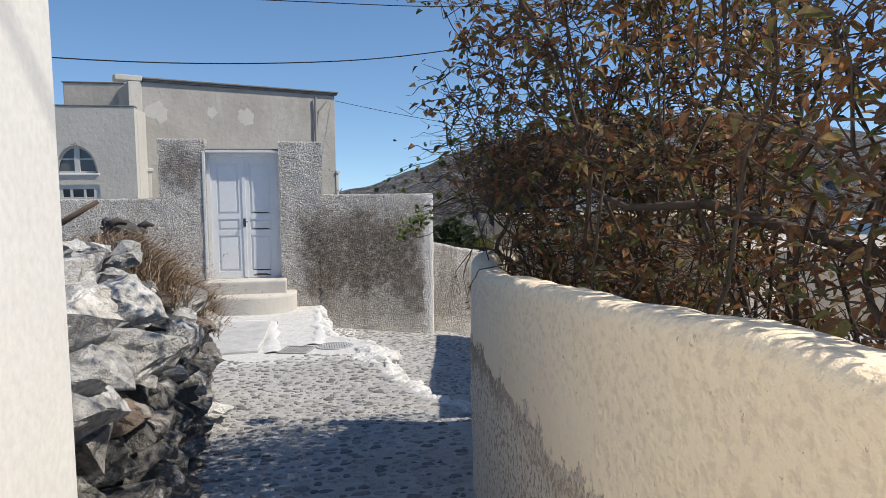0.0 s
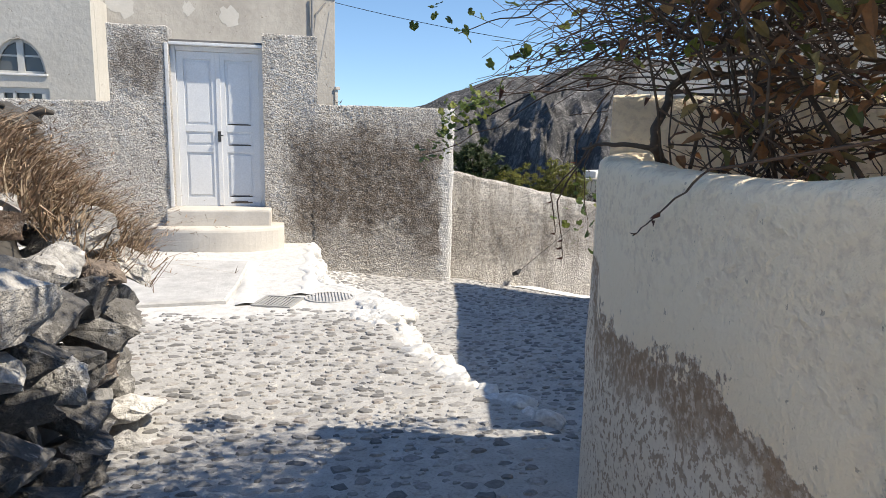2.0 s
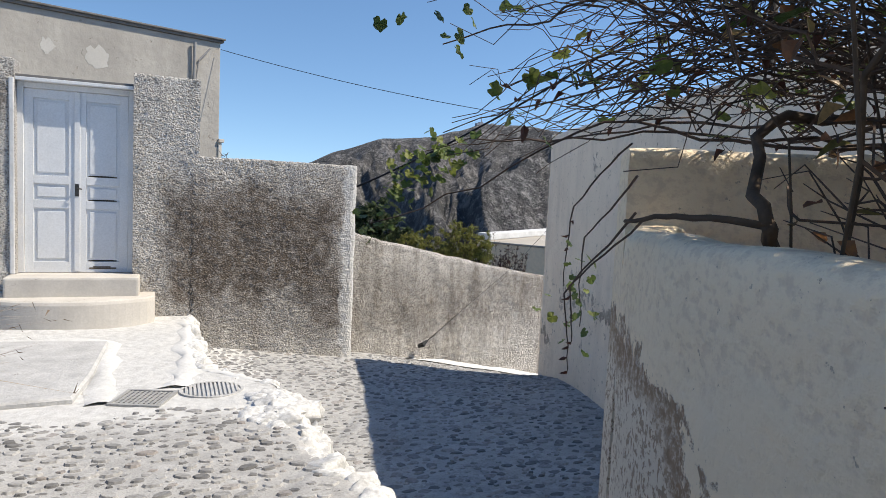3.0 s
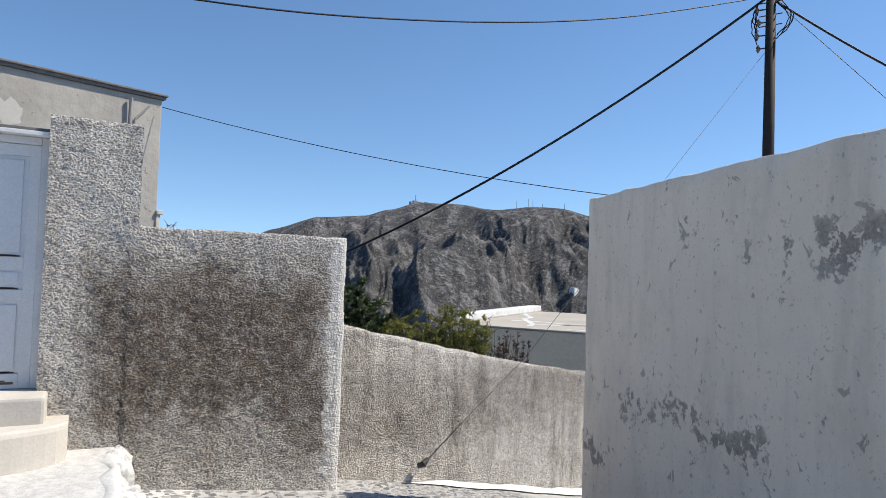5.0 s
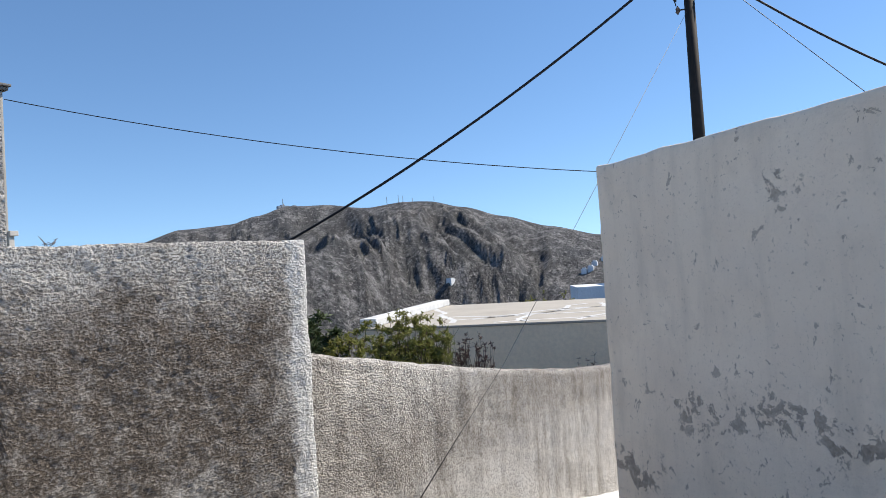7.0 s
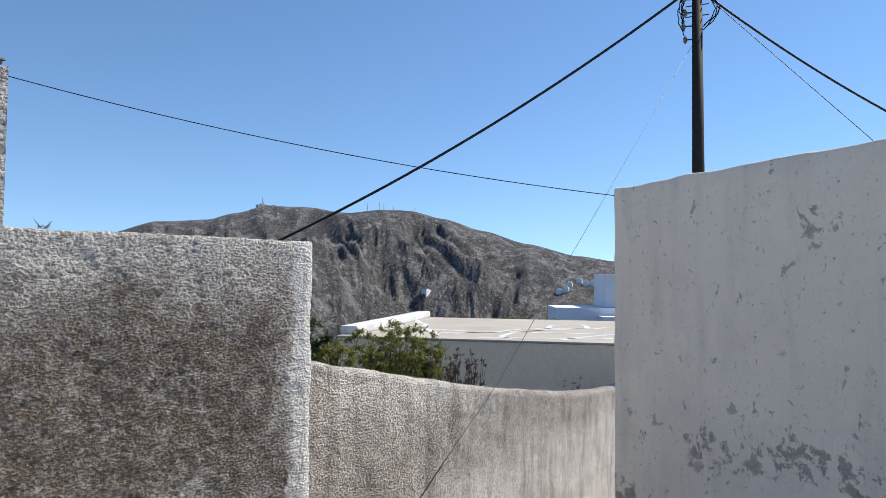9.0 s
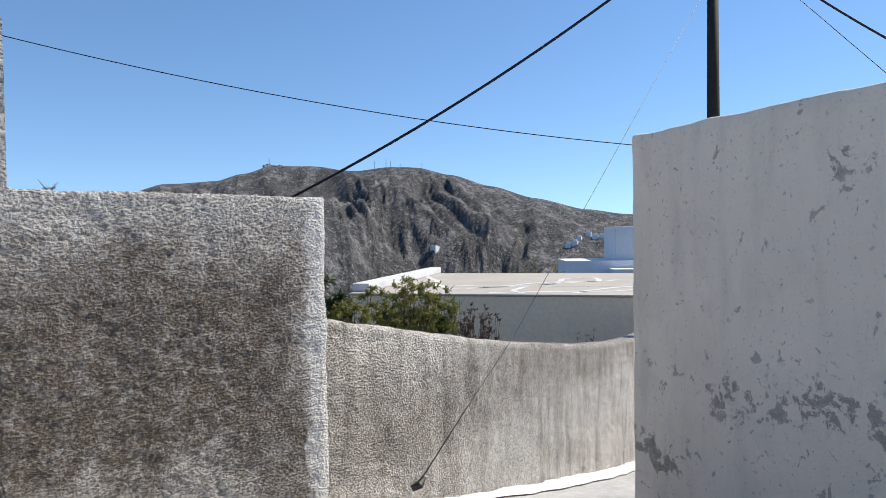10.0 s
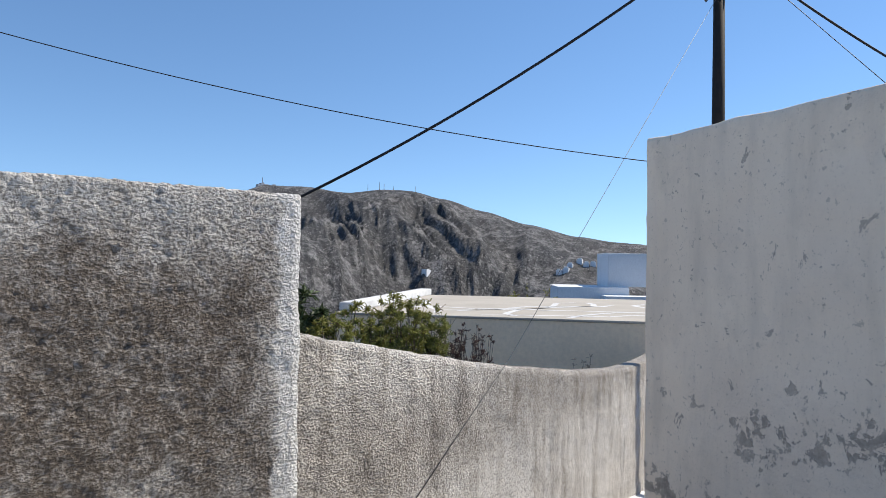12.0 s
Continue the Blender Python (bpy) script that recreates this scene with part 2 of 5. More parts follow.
def island_material(name, stops, rough=0.85, bump=0.4, scale=30.0, objects=False, trans=0.0, fleck=None, depth=0.012):
    """Tones picked piece by piece, with grain."""
    m, nt, bs = mat(name, rough)
    ramp = nt.nodes.new("ShaderNodeValToRGB")
    e = ramp.color_ramp.elements
    while len(e) < len(stops):
        e.new(0.5)
    for k, (pos, col) in enumerate(stops):
        e[k].position, e[k].color = pos, (*col, 1)
    if objects:
        src = nt.nodes.new("ShaderNodeObjectInfo").outputs["Random"]
    else:
        src = nt.nodes.new("ShaderNodeNewGeometry").outputs["Random Per Island"]
    nt.links.new(src, ramp.inputs[0])
    g = grain(nt, scale, 5, 0.65)
    c = blend(nt, span(nt, g, 0.3, 0.7, 0.0, 0.55), ramp.outputs[0], (0.07, 0.065, 0.06), "MIX")
    if fleck:
        c = blend(nt, span(nt, grain(nt, 5.0, 6, 0.7), 0.54, 0.62, 0, 0.6), c, fleck)
    paint(nt, bs, c)
    relief(nt, bs, calc(nt, "ADD", g, grain(nt, scale * 0.35, 4, 0.7)) if depth > 0.012 else g, bump, depth)
    if trans:
        t = nt.nodes.new("ShaderNodeBsdfTranslucent")
        nt.links.new(c, t.inputs["Color"])
        mx = nt.nodes.new("ShaderNodeMixShader")
        mx.inputs[0].default_value = trans
        nt.links.new(bs.outputs[0], mx.inputs[1])
        nt.links.new(t.outputs[0], mx.inputs[2])
        nt.links.new(mx.outputs[0], nt.nodes["Material Output"].inputs["Surface"])
    return m


COBBLE_TONES = ((0.0, (0.17, 0.17, 0.172)), (0.2, (0.27, 0.27, 0.27)), (0.5, (0.40, 0.398, 0.393)), (0.85, (0.52, 0.517, 0.51)), (1.0, (0.35, 0.32, 0.30)))
M_COBBLE = island_material("cobbles", COBBLE_TONES, 0.8, 0.5, 40)
M_COBBLE_ONE = island_material("cobble", COBBLE_TONES, 0.8, 0.5, 40, objects=True)
# stone tones carry light: darker for the shaded face, paler for the sunlit bank
ROCK_TONES = ((0.0, (0.14, 0.138, 0.135)), (0.35, (0.24, 0.236, 0.23)), (0.6, (0.11, 0.111, 0.116)), (0.85, (0.31, 0.30, 0.285)), (0.95, (0.24, 0.17, 0.13)), (1.0, (0.29, 0.235, 0.195)))
M_ROCK = island_material("rock", ROCK_TONES, 0.9, 1.0, 26, objects=True, fleck=(0.60, 0.59, 0.57), depth=0.03)
PALE_SUNLIT_TONES = ((0.0, (0.50, 0.49, 0.475)), (0.4, (0.66, 0.65, 0.63)), (0.65, (0.36, 0.357, 0.35)), (0.9, (0.74, 0.73, 0.71)), (1.0, (0.50, 0.39, 0.30)))
M_PALEROCK_SUNLIT = island_material("pale_rock_sunlit", PALE_SUNLIT_TONES, 0.9, 1.0, 26, objects=True, fleck=(0.78, 0.775, 0.76), depth=0.03)
M_LIMESTONE = island_material("limed_stone", ((0.0, (0.82, 0.82, 0.81)), (1.0, (0.70, 0.70, 0.69))), 0.85, 0.5, 25, objects=True)
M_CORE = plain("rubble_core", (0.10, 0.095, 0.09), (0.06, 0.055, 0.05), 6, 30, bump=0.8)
M_DOOR = plain("door_paint", (0.75, 0.765, 0.775), (0.69, 0.71, 0.725), 4, 60, 0.55, 0.15)
M_DOORFRAME = plain("door_frame_paint", (0.78, 0.78, 0.77), (0.66, 0.68, 0.70), 4, 60, 0.6, 0.2)
M_OLDWOOD = plain("bare_wood", (0.16, 0.13, 0.10), (0.10, 0.08, 0.065), 12, 80, 0.8, 0.5)
M_DARKMETAL = plain("dark_iron", (0.09, 0.09, 0.09), (0.05, 0.05, 0.05), 10, 80, 0.5, 0.2, 0.6)
M_GRATE = plain("cast_iron_grey", (0.46, 0.46, 0.45), (0.36, 0.36, 0.355), 10, 80, 0.6, 0.3, 0.3)
M_POLE = plain("creosoted_pole", (0.035, 0.028, 0.024), (0.02, 0.017, 0.015), 10, 60, 0.75, 0.5)
M_CABLE = plain("black_cable", (0.015, 0.015, 0.017), (0.02, 0.02, 0.022), 10, 60, 0.5, 0.1)
M_GUY = plain("galvanised_wire", (0.10, 0.10, 0.10), (0.06, 0.06, 0.06), 10, 60, 0.5, 0.1, 0.5)
M_CERAMIC = plain("insulator", (0.20, 0.15, 0.12), (0.14, 0.10, 0.08), 10, 60, 0.3, 0.1)
M_WINDOW = plain("window_paint", (0.58, 0.58, 0.55), (0.50, 0.50, 0.47), 5, 60, 0.6, 0.1)
M_PANE, nt_, bs_ = mat("window_pane", 0.08)
bs_.inputs["Base Color"].default_value = (0.10, 0.105, 0.105, 1)
bs_.inputs["Specular IOR Level"].default_value = 0.5
M_BARK = plain("vine_bark", (0.13, 0.095, 0.07), (0.07, 0.052, 0.04), 15, 90, 0.9, 0.6)
M_TWIG = plain("twigs", (0.15, 0.105, 0.08), (0.085, 0.06, 0.05), 10, 90, 0.9, 0.4)
M_LEAF = island_material("autumn_leaves", ((0.0, (0.30, 0.13, 0.055)), (0.3, (0.42, 0.20, 0.08)), (0.48, (0.20, 0.085, 0.05)), (0.6, (0.30, 0.24, 0.08)), (0.78, (0.15, 0.18, 0.05)), (0.9, (0.55, 0.38, 0.17)), (1.0, (0.50, 0.20, 0.09))), 0.38, 0.2, 60, trans=0.42)
M_GREENLEAF = island_material("green_leaves", ((0.0, (0.09, 0.15, 0.03)), (0.5, (0.15, 0.22, 0.045)), (0.85, (0.30, 0.33, 0.065)), (1.0, (0.08, 0.13, 0.03))), 0.45, 0.2, 60, trans=0.35)
M_DRYLEAF = island_material("shrivelled_leaves", ((0.0, (0.10, 0.035, 0.025)), (1.0, (0.16, 0.06, 0.035))), 0.7, 0.2, 60, trans=0.2)
M_BUSH = island_material("shrub_leaves", ((0.0, (0.20, 0.22, 0.04)), (0.5, (0.31, 0.32, 0.07)), (1.0, (0.42, 0.39, 0.12))), 0.6, 0.2, 60, trans=0.25)
M_BUSHDARK = island_material("oleander_leaves", ((0.0, (0.045, 0.08, 0.03)), (0.6, (0.08, 0.12, 0.045)), (1.0, (0.14, 0.18, 0.075))), 0.5, 0.2, 60, trans=0.2)
M_STRAW = island_material("dry_stalks", ((0.0, (0.34, 0.24, 0.16)), (0.4, (0.48, 0.36, 0.25)), (0.75, (0.26, 0.15, 0.10)), (1.0, (0.58, 0.50, 0.38))), 0.9, 0.2, 60)
M_SOIL = plain("garden_soil", (0.14, 0.105, 0.075), (0.09, 0.07, 0.05), 3, 30, 0.95, 0.8)


def hill_material():
    m, nt, bs = mat("bare_hillside_hazed", 0.95)
    a = grain(nt, 0.012, 8, 0.62)
    b = grain(nt, 0.045, 8, 0.72, stretch=(1, 1, 0.28))
    e = grain(nt, 0.3, 5, 0.7, stretch=(1, 1, 0.5))
    c = blend(nt, span(nt, a, 0.38, 0.62), (0.100, 0.088, 0.078), (0.070, 0.066, 0.062))
    c = blend(nt, span(nt, b, 0.49, 0.60, 0, 0.85), c, (0.33, 0.31, 0.295))
    c = blend(nt, span(nt, e, 0.55, 0.64, 0, 0.8), c, (0.44, 0.41, 0.385))
    c = blend(nt, span(nt, grain(nt, 0.16, 6, 0.7), 0.5, 0.62, 0, 0.85), c, (0.05, 0.05, 0.036))
    c = blend(nt, span(nt, grain(nt, 0.9, 4, 0.7), 0.55, 0.66, 0, 0.6), c, (0.04, 0.04, 0.03))
    # haze of the air between, mixed into the colour: paler and bluer
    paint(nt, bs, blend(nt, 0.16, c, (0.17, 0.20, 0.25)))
    relief(nt, bs, calc(nt, "ADD", b, calc(nt, "ADD", grain(nt, 0.02, 8, 0.7), grain(nt, 0.22, 5, 0.7))), 1.0, 9.0)
    return m


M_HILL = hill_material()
M_ROOF = plain("flat_roof_cement", (0.47, 0.43, 0.37), (0.38, 0.345, 0.295), 0.8, 20, bump=0.3)
M_FARWALL = plain("far_cream_wall", (0.90, 0.74, 0.55), (0.84, 0.68, 0.50), 0.9, 12, bump=0.3)
M_FARWHITE = plain("far_limewash", (0.76, 0.77, 0.78), (0.70, 0.71, 0.72), 1.0, 12, bump=0.2)


# ---- mesh helpers ----
def part(name, bm, material, parent=None, label="", smooth=False):
    me = bpy.data.meshes.new(name)
    bm.normal_update()
    bm.to_mesh(me)
    bm.free()
    if smooth:
        me.polygons.foreach_set("use_smooth", [True] * len(me.polygons))
    me.materials.append(material)
    ob = new(name, me)
    if parent:
        ob.parent = parent
    if label:
        ob["label"] = label
    return ob


def mesh_part(name, verts, faces, material, parent=None, label="", smooth=False):
    me = bpy.data.meshes.new(name)
    me.from_pydata(verts, [], faces)
    me.update()
    if smooth:
        me.polygons.foreach_set("use_smooth", [True] * len(me.polygons))
    me.materials.append(material)
    ob = new(name, me)
    if parent:
        ob.parent = parent
    if label:
        ob["label"] = label
    return ob


def thing(name, label, category, group="", at=(0, 0, 0), kind=""):
    ob = new(name)
    ob.location = at
    ob.empty_display_size = 0.1
    return tagged(ob, label, category, group, kind)


def add_box(bm, x0, x1, y0, y1, z0, z1, m=None, bevel=0.0):
    made = bmesh.ops.create_cube(bm, size=1.0)
    vs = made["verts"]
    bmesh.ops.scale(bm, vec=(x1 - x0, y1 - y0, z1 - z0), verts=vs)
    bmesh.ops.translate(bm, vec=((x0 + x1) / 2, (y0 + y1) / 2, (z0 + z1) / 2), verts=vs)
    if m is not None:
        bmesh.ops.transform(bm, matrix=m, verts=vs)
    if bevel:
        es = list({e for v in vs for e in v.link_edges})
        bmesh.ops.bevel(bm, geom=es, offset=bevel, segments=2, affect="EDGES", profile=0.6)


def box(name, dims, material, parent=None, label="", m=None, bevel=0.01):
    bm = bmesh.new()
    add_box(bm, *dims, m=m, bevel=bevel)
    return part(name, bm, material, parent, label)


def tube(verts, faces, points, radii, sides=5):
    """Add a tapering tube along points to lists of verts and faces."""
    base = len(verts)
    n = len(points)
    for i, p in enumerate(points):
        a = points[max(i - 1, 0)]
        b = points[min(i + 1, n - 1)]
        d = (Vector(b) - Vector(a))
        d = d.normalized() if d.length > 1e-6 else Vector((0, 0, 1))
        u = d.cross(Vector((0.31, 0.17, 0.93)))
        u = u.normalized() if u.length > 1e-4 else Vector((1, 0, 0))
        w = d.cross(u)
        for k in range(sides):
            q = 2 * math.pi * k / sides
            verts.append(tuple(Vector(p) + (u * math.cos(q) + w * math.sin(q)) * radii[i]))
    for i in range(n - 1):
        for k in range(sides):
            a, b = base + i * sides + k, base + i * sides + (k + 1) % sides
            faces.append((a, b, b + sides, a + sides))
    faces.append(tuple(base + k for k in range(sides))[::-1])
    faces.append(tuple(base + (n - 1) * sides + k for k in range(sides)))


def wobble(x, y, z, s=1.0):
    return noise.noise(Vector((x * s, y * s, z * s)))


def slab_wall(name, path, thick, z0, top, material, parent=None, label="", step=0.06, dz=0.06, rough=0.004, round_top=0.05, lumps=0.0, smooth=True):
    """A wall that follows a plan line (its seen face), of a thickness to the right of the line. z0, top: functions of (x, y)."""
    pts = []
    for (ax, ay), (bx, by) in zip(path, path[1:]):
        n = max(1, int(math.hypot(bx - ax, by - ay) / step))
        pts += [(ax + (bx - ax) * k / n, ay + (by - ay) * k / n) for k in range(n)]
    pts.append(path[-1])
    prof = []
    hmax = max(top(x, y) - z0(x, y) for x, y in pts)
    nz = max(2, int(hmax / dz))
    # profile: (side offset, share of height, drop from top)
    for k in range(nz + 1):
        prof.append((0.0, k / nz, 0))
    r = round_top
    side = 1 if thick > 0 else -1
    for k in range(1, 4):
        q = math.pi / 2 * k / 3
        prof.append((side * r * (1 - math.cos(q)), 1.0, r * math.sin(q)))
    for k in range(0, 3):
        q = math.pi / 2 * k / 3
        prof.append((thick - side * r * (1 - math.sin(q)), 1.0, r * math.cos(q)))
    prof.append((thick, 1.0, 0))
    prof.append((thick, 0.0, 0))
    m = len(prof)
    verts, faces = [], []
    for i, (x, y) in enumerate(pts):
        a, b = pts[max(i - 1, 0)], pts[min(i + 1, len(pts) - 1)]
        dx, dy = b[0] - a[0], b[1] - a[1]
        l = math.hypot(dx, dy)
        nx, ny = dy / l, -dx / l
        lo, hi = z0(x, y), top(x, y) - r
        for s, f, up in prof:
            z = lo + (hi - lo) * f + up
            j = rough * (wobble(x, y, z, 3.0) * 2 + wobble(x, y, z, 11.0))
            if lumps:
                j += lumps * (wobble(x, y, z * 1.4, 30.0) + wobble(x, y, z * 1.3, 50.0) * 0.8)
            verts.append((x + nx * (s + j), y + ny * (s + j), z + j * 0.6))
    for i in range(len(pts) - 1):
        for k in range(m - 1):
            a = i * m + k
            faces.append((a, a + m, a + m + 1, a + 1))
    ends = len(verts)
    verts += verts[:m] + verts[(len(pts) - 1) * m:len(pts) * m]
    faces.append(tuple(ends + k for k in range(m)))
    faces.append(tuple(ends + m + k for k in range(m))[::-1])
    return mesh_part(name, verts, faces, material, parent, label, smooth)


def smooth_line(pts, n=8):
    out = []
    for i in range(len(pts) - 1):
        p0, p1, p2, p3 = (Vector(pts[max(0, min(len(pts) - 1, i + k))]) for k in (-1, 0, 1, 2))
        for k in range(n):
            t = k / n
            out.append(tuple(0.5 * ((2 * p1) + (p2 - p0) * t + (2 * p0 - 5 * p1 + 4 * p2 - p3) * t * t + (3 * p1 - p0 - 3 * p2 + p3) * t ** 3)))
    return out + [tuple(pts[-1])]


def ease(a, b, v):
    t = min(1.0, max(0.0, (v - a) / (b - a)))
    return t * t * (3 - 2 * t)


# ---- ground ----
def upper_z(y):
    return 0.05 - 0.085 * min(y, 6.3)


def lower_z(x, y):
    z = -0.60 - 0.085 * (y - 5.8)
    z += 0.12 * (2.4 - x) * ease(8.0, 10.0, y) if x < 2.4 else 0.0
    if x > 2.6:
        z -= 0.21 * (x - 2.6) * ease(9.0, 12.5, y)
    return z


KERB = ((1.58, 5.35), (1.30, 6.2), (1.04, 7.1), (1.08, 7.9), (1.02, 8.55), (0.44, 9.3), (0.42, 11.57))


def kerb_x(y):
    if y <= KERB[0][1]:
        return KERB[0][0] + (KERB[0][1] - y) * 0.1
    for (ax, ay), (bx, by) in zip(KERB, KERB[1:]):
        if y <= by:
            return ax + (bx - ax) * (y - ay) / (by - ay)
    return KERB[-1][0]


def ground_z(x, y):
    k = kerb_x(y)
    soft = 0.05 + 0.5 * (1 - ease(5.0, 6.0, y))
    f = ease(k - soft * 0.4, k + soft, x) * ease(3.5, 5.6, y)
    z = upper_z(y) * (1 - f) + lower_z(x, y) * f
    return z + 0.012 * wobble(x, y, 0, 1.7)


def build_ground():
    xs = np.concatenate([np.arange(-12, -2, 0.5), np.arange(-2, 5.0, 0.05), np.arange(5.0, 22.1, 0.3)])
    ys = np.concatenate([np.arange(-9, 0, 0.4), np.arange(0, 13.0, 0.05), np.arange(13.0, 16.1, 0.3)])
    verts = [(float(x), float(y), ground_z(float(x), float(y)) + 0.006 * wobble(x, y, 0, 9)) for y in ys for x in xs]
    n = len(xs)
    faces = [(j * n + i, j * n + i + 1, (j + 1) * n + i + 1, (j + 1) * n + i) for j in range(len(ys) - 1) for i in range(n - 1)]
    ob = mesh_part("ground", verts, faces, M_MORTAR, smooth=True)
    return tagged(ob, "cobbled village lane in grey mortar, sloping downhill", "ground", kind="structure")


ground = build_ground()


# ---- far land ----
SKYLINE = ((-10, -0.6), (2, -0.4), (5, 0.1), (10, 1.7), (13, 3.0), (16.5, 4.1), (20.5, 4.45), (22.5, 5.0), (25, 5.7), (28, 5.65), (31.9, 5.25), (34.7, 5.65), (37, 5.5), (39.5, 4.95), (43.4, 3.85), (46.7, 2.85), (51, 1.85), (54, 1.4), (60, 0.9), (75, 0.3))


def crest(az):
    """Height of the skyline in degrees, by compass angle in degrees."""
    for (a, h), (b, k) in zip(SKYLINE, SKYLINE[1:]):
        if a <= az <= b:
            return h + (k - h) * ease(a, b, az) * 0.5 + (k - h) * (az - a) / (b - a) * 0.5
    return 0.3


def ridged(x, y, z):
    return 1 - 2 * abs(wobble(x, y, z))


def build_far_land():
    azs = np.concatenate([np.arange(-170, -4, 4.0), np.arange(-4, 64, 0.11), np.arange(64, 190.1, 4.0)])
    rs = [14, 20, 30, 45, 70, 110, 170, 250, 330, 400, 450] + [480 + 9 * k for k in range(60)] + [1040, 1080, 1150, 1300, 1700, 2600, 4500]
    verts, faces = [], []
    for az in azs:
        az = float(az)
        a = radians(az)
        top = math.tan(radians(crest(az))) * 980 + 1.3
        for r in rs:
            x, y = r * math.sin(a), 7.0 + r * math.cos(a)
            base = -2.6 - 0.115 * min(r, 470)
            s = az * 15.0 + 45 * wobble(az * 0.12, r * 0.004, 9.0) + 0.16 * (r - 700)
            w = r * 0.42 + 30 * wobble(az * 0.2, r * 0.006, 4.0)
            inside = ease(440, 560, r) * (1 - ease(820, 972, r))
            calm = 0.3 + 0.7 * ease(9, 18, az) * (1 - ease(42, 49, az))
            carve = 40 * (1 - ridged(s / 150, w / 150, 3.1)) + 20 * (1 - ridged(s / 58, w / 70, 7.7)) + 9 * (1 - ridged(s / 23, w / 30, 5.0)) + 4 * (1 - ridged(s / 9, w / 12, 2.0))
            k = calm * (0.6 * ease(465, 800, r) + 0.4 * ease(560, 985, r)) + (1 - calm) * ease(440, 985, r)
            bench = 26 * ease(10, 22, az) * (1 - ease(27, 36, az)) * math.exp(-((r - 640) / 60) ** 2)
            fall = 1 - ease(1000, 1700, r)
            z = base + (top - base) * k * fall - inside * calm * carve * 1.0 + bench + 2.0 * wobble(x * 0.03, y * 0.03, 0) * ease(300, 600, r) * (1 - ease(940, 980, r) * 0.5)
            verts.append((x, y, z))
    n = len(rs)
    m = len(azs)
    for i in range(m):
        q = (i + 1) % m
        for j in range(n - 1):
            faces.append((i * n + j, i * n + j + 1, q * n + j + 1, q * n + j))
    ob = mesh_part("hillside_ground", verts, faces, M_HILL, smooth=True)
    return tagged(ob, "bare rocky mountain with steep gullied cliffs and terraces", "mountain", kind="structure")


build_far_land()


# ---- walls of the lane ----
def near_top(x, y):
    return 1.05 + 0.05 * (1 - ease(2.6, 3.6, y)) + 0.165 * (1 - ease(0.4, 3.2, y)) + 0.012 * wobble(x, y, 0, 2.2)


NEAR_LINE = ((0.78, -3.0), (0.82, 0.5), (0.88, 1.6), (0.95, 2.5), (1.02, 3.2), (1.09, 3.7), (1.165, 4.05), (1.27, 4.36), (1.38, 4.60), (1.47, 4.76), (1.55, 4.86), (1.66, 4.92))
near_wall = slab_wall("wall_garden", NEAR_LINE, 0.15, lambda x, y: ground_z(x, y) - 0.15, near_top, M_NEARWALL, step=0.05, dz=0.05, rough=0.006, round_top=0.04)
tagged(near_wall, "low curved garden wall of warm limewash, stained brown below", "wall", kind="structure")

end_wall = slab_wall("wall_garden_end", ((3.0, 4.14), (1.56, 4.885)), 0.17, lambda x, y: ground_z(x, y) - 0.2, lambda x, y: 1.285 + 0.02 * (x - 1.35) + 0.012 * wobble(x, y, 0, 3.0), M_NEARWALL, step=0.05, dz=0.05, rough=0.009, round_top=0.035)
tagged(end_wall, "taller plastered cross wall closing the garden", "wall", kind="structure")

POLE_LINE = ((4.655, 10.63), (2.93, 4.67))
pole_wall = slab_wall("wall_lane_tall", POLE_LINE, -0.4, lambda x, y: ground_z(x, y) - 0.3, lambda x, y: 1.905 + 0.018 * wobble(x, y, 0, 3.0), M_POLEWALL, step=0.08, dz=0.08, rough=0.006, round_top=0.025)
tagged(pole_wall, "tall grey-white limewashed wall with flaking dark patches", "wall", kind="structure")


def low_top(x, y):
    return 0.49 - 0.215 * (x - 2.6) + 0.0125 * max(0, x - 4.2) ** 2


LOW_LINE = ((2.0, 11.93), (3.3, 12.2), (5.25, 12.7), (7.2, 13.25), (9.2, 13.95), (13.0, 15.6))
low_wall = slab_wall("wall_lane_low", [p[:2] for p in smooth_line([(x, y, 0) for x, y in LOW_LINE])], -0.3, lambda x, y: ground_z(x, y) - 0.3, low_top, M_LOWWALL, step=0.022, dz=0.022, rough=0.012, round_top=0.06, lumps=0.007)
tagged(low_wall, "low sprayed-plaster wall descending with the lane", "wall", kind="structure")

WALL_Y = 11.57


def straight(name, line, low, top, label, thick=0.30, cat="wall"):
    ob = slab_wall(name, line, -thick, low, lambda x, y: top, M_DARKWALL, step=0.015, dz=0.015, rough=0.006, round_top=0.022, lumps=0.008)
    return tagged(ob, label, cat, kind="structure")


def foot(x, y):
    return ground_z(x, y - 0.15) - 0.4


straight("wall_door_1", ((-7.5, WALL_Y), (-2.076, WALL_Y)), foot, 1.37, "whitewashed sprayed-plaster boundary wall beside the door")
straight("pillar_1", ((-2.076, WALL_Y), (-1.356, WALL_Y)), foot, 2.325, "square sprayed-plaster gate pillar with a grey stain", cat="pillar")
straight("wall_door_2", ((0.502, WALL_Y), (2.34, WALL_Y), (2.385, WALL_Y + 0.02), (2.41, WALL_Y + 0.07), (2.415, WALL_Y + 0.3)), foot, 1.405, "sprayed-plaster wall with a broad dark brown stain")
straight("pillar_2", ((-0.204, WALL_Y), (0.502, WALL_Y)), foot, 2.29, "square sprayed-plaster gate pillar, whitewashed", cat="pillar")
box("wall_white", (-1.2, -0.40, -4.0, 1.7, -0.6, 4.2), M_WHITEWALL, bevel=0.03)
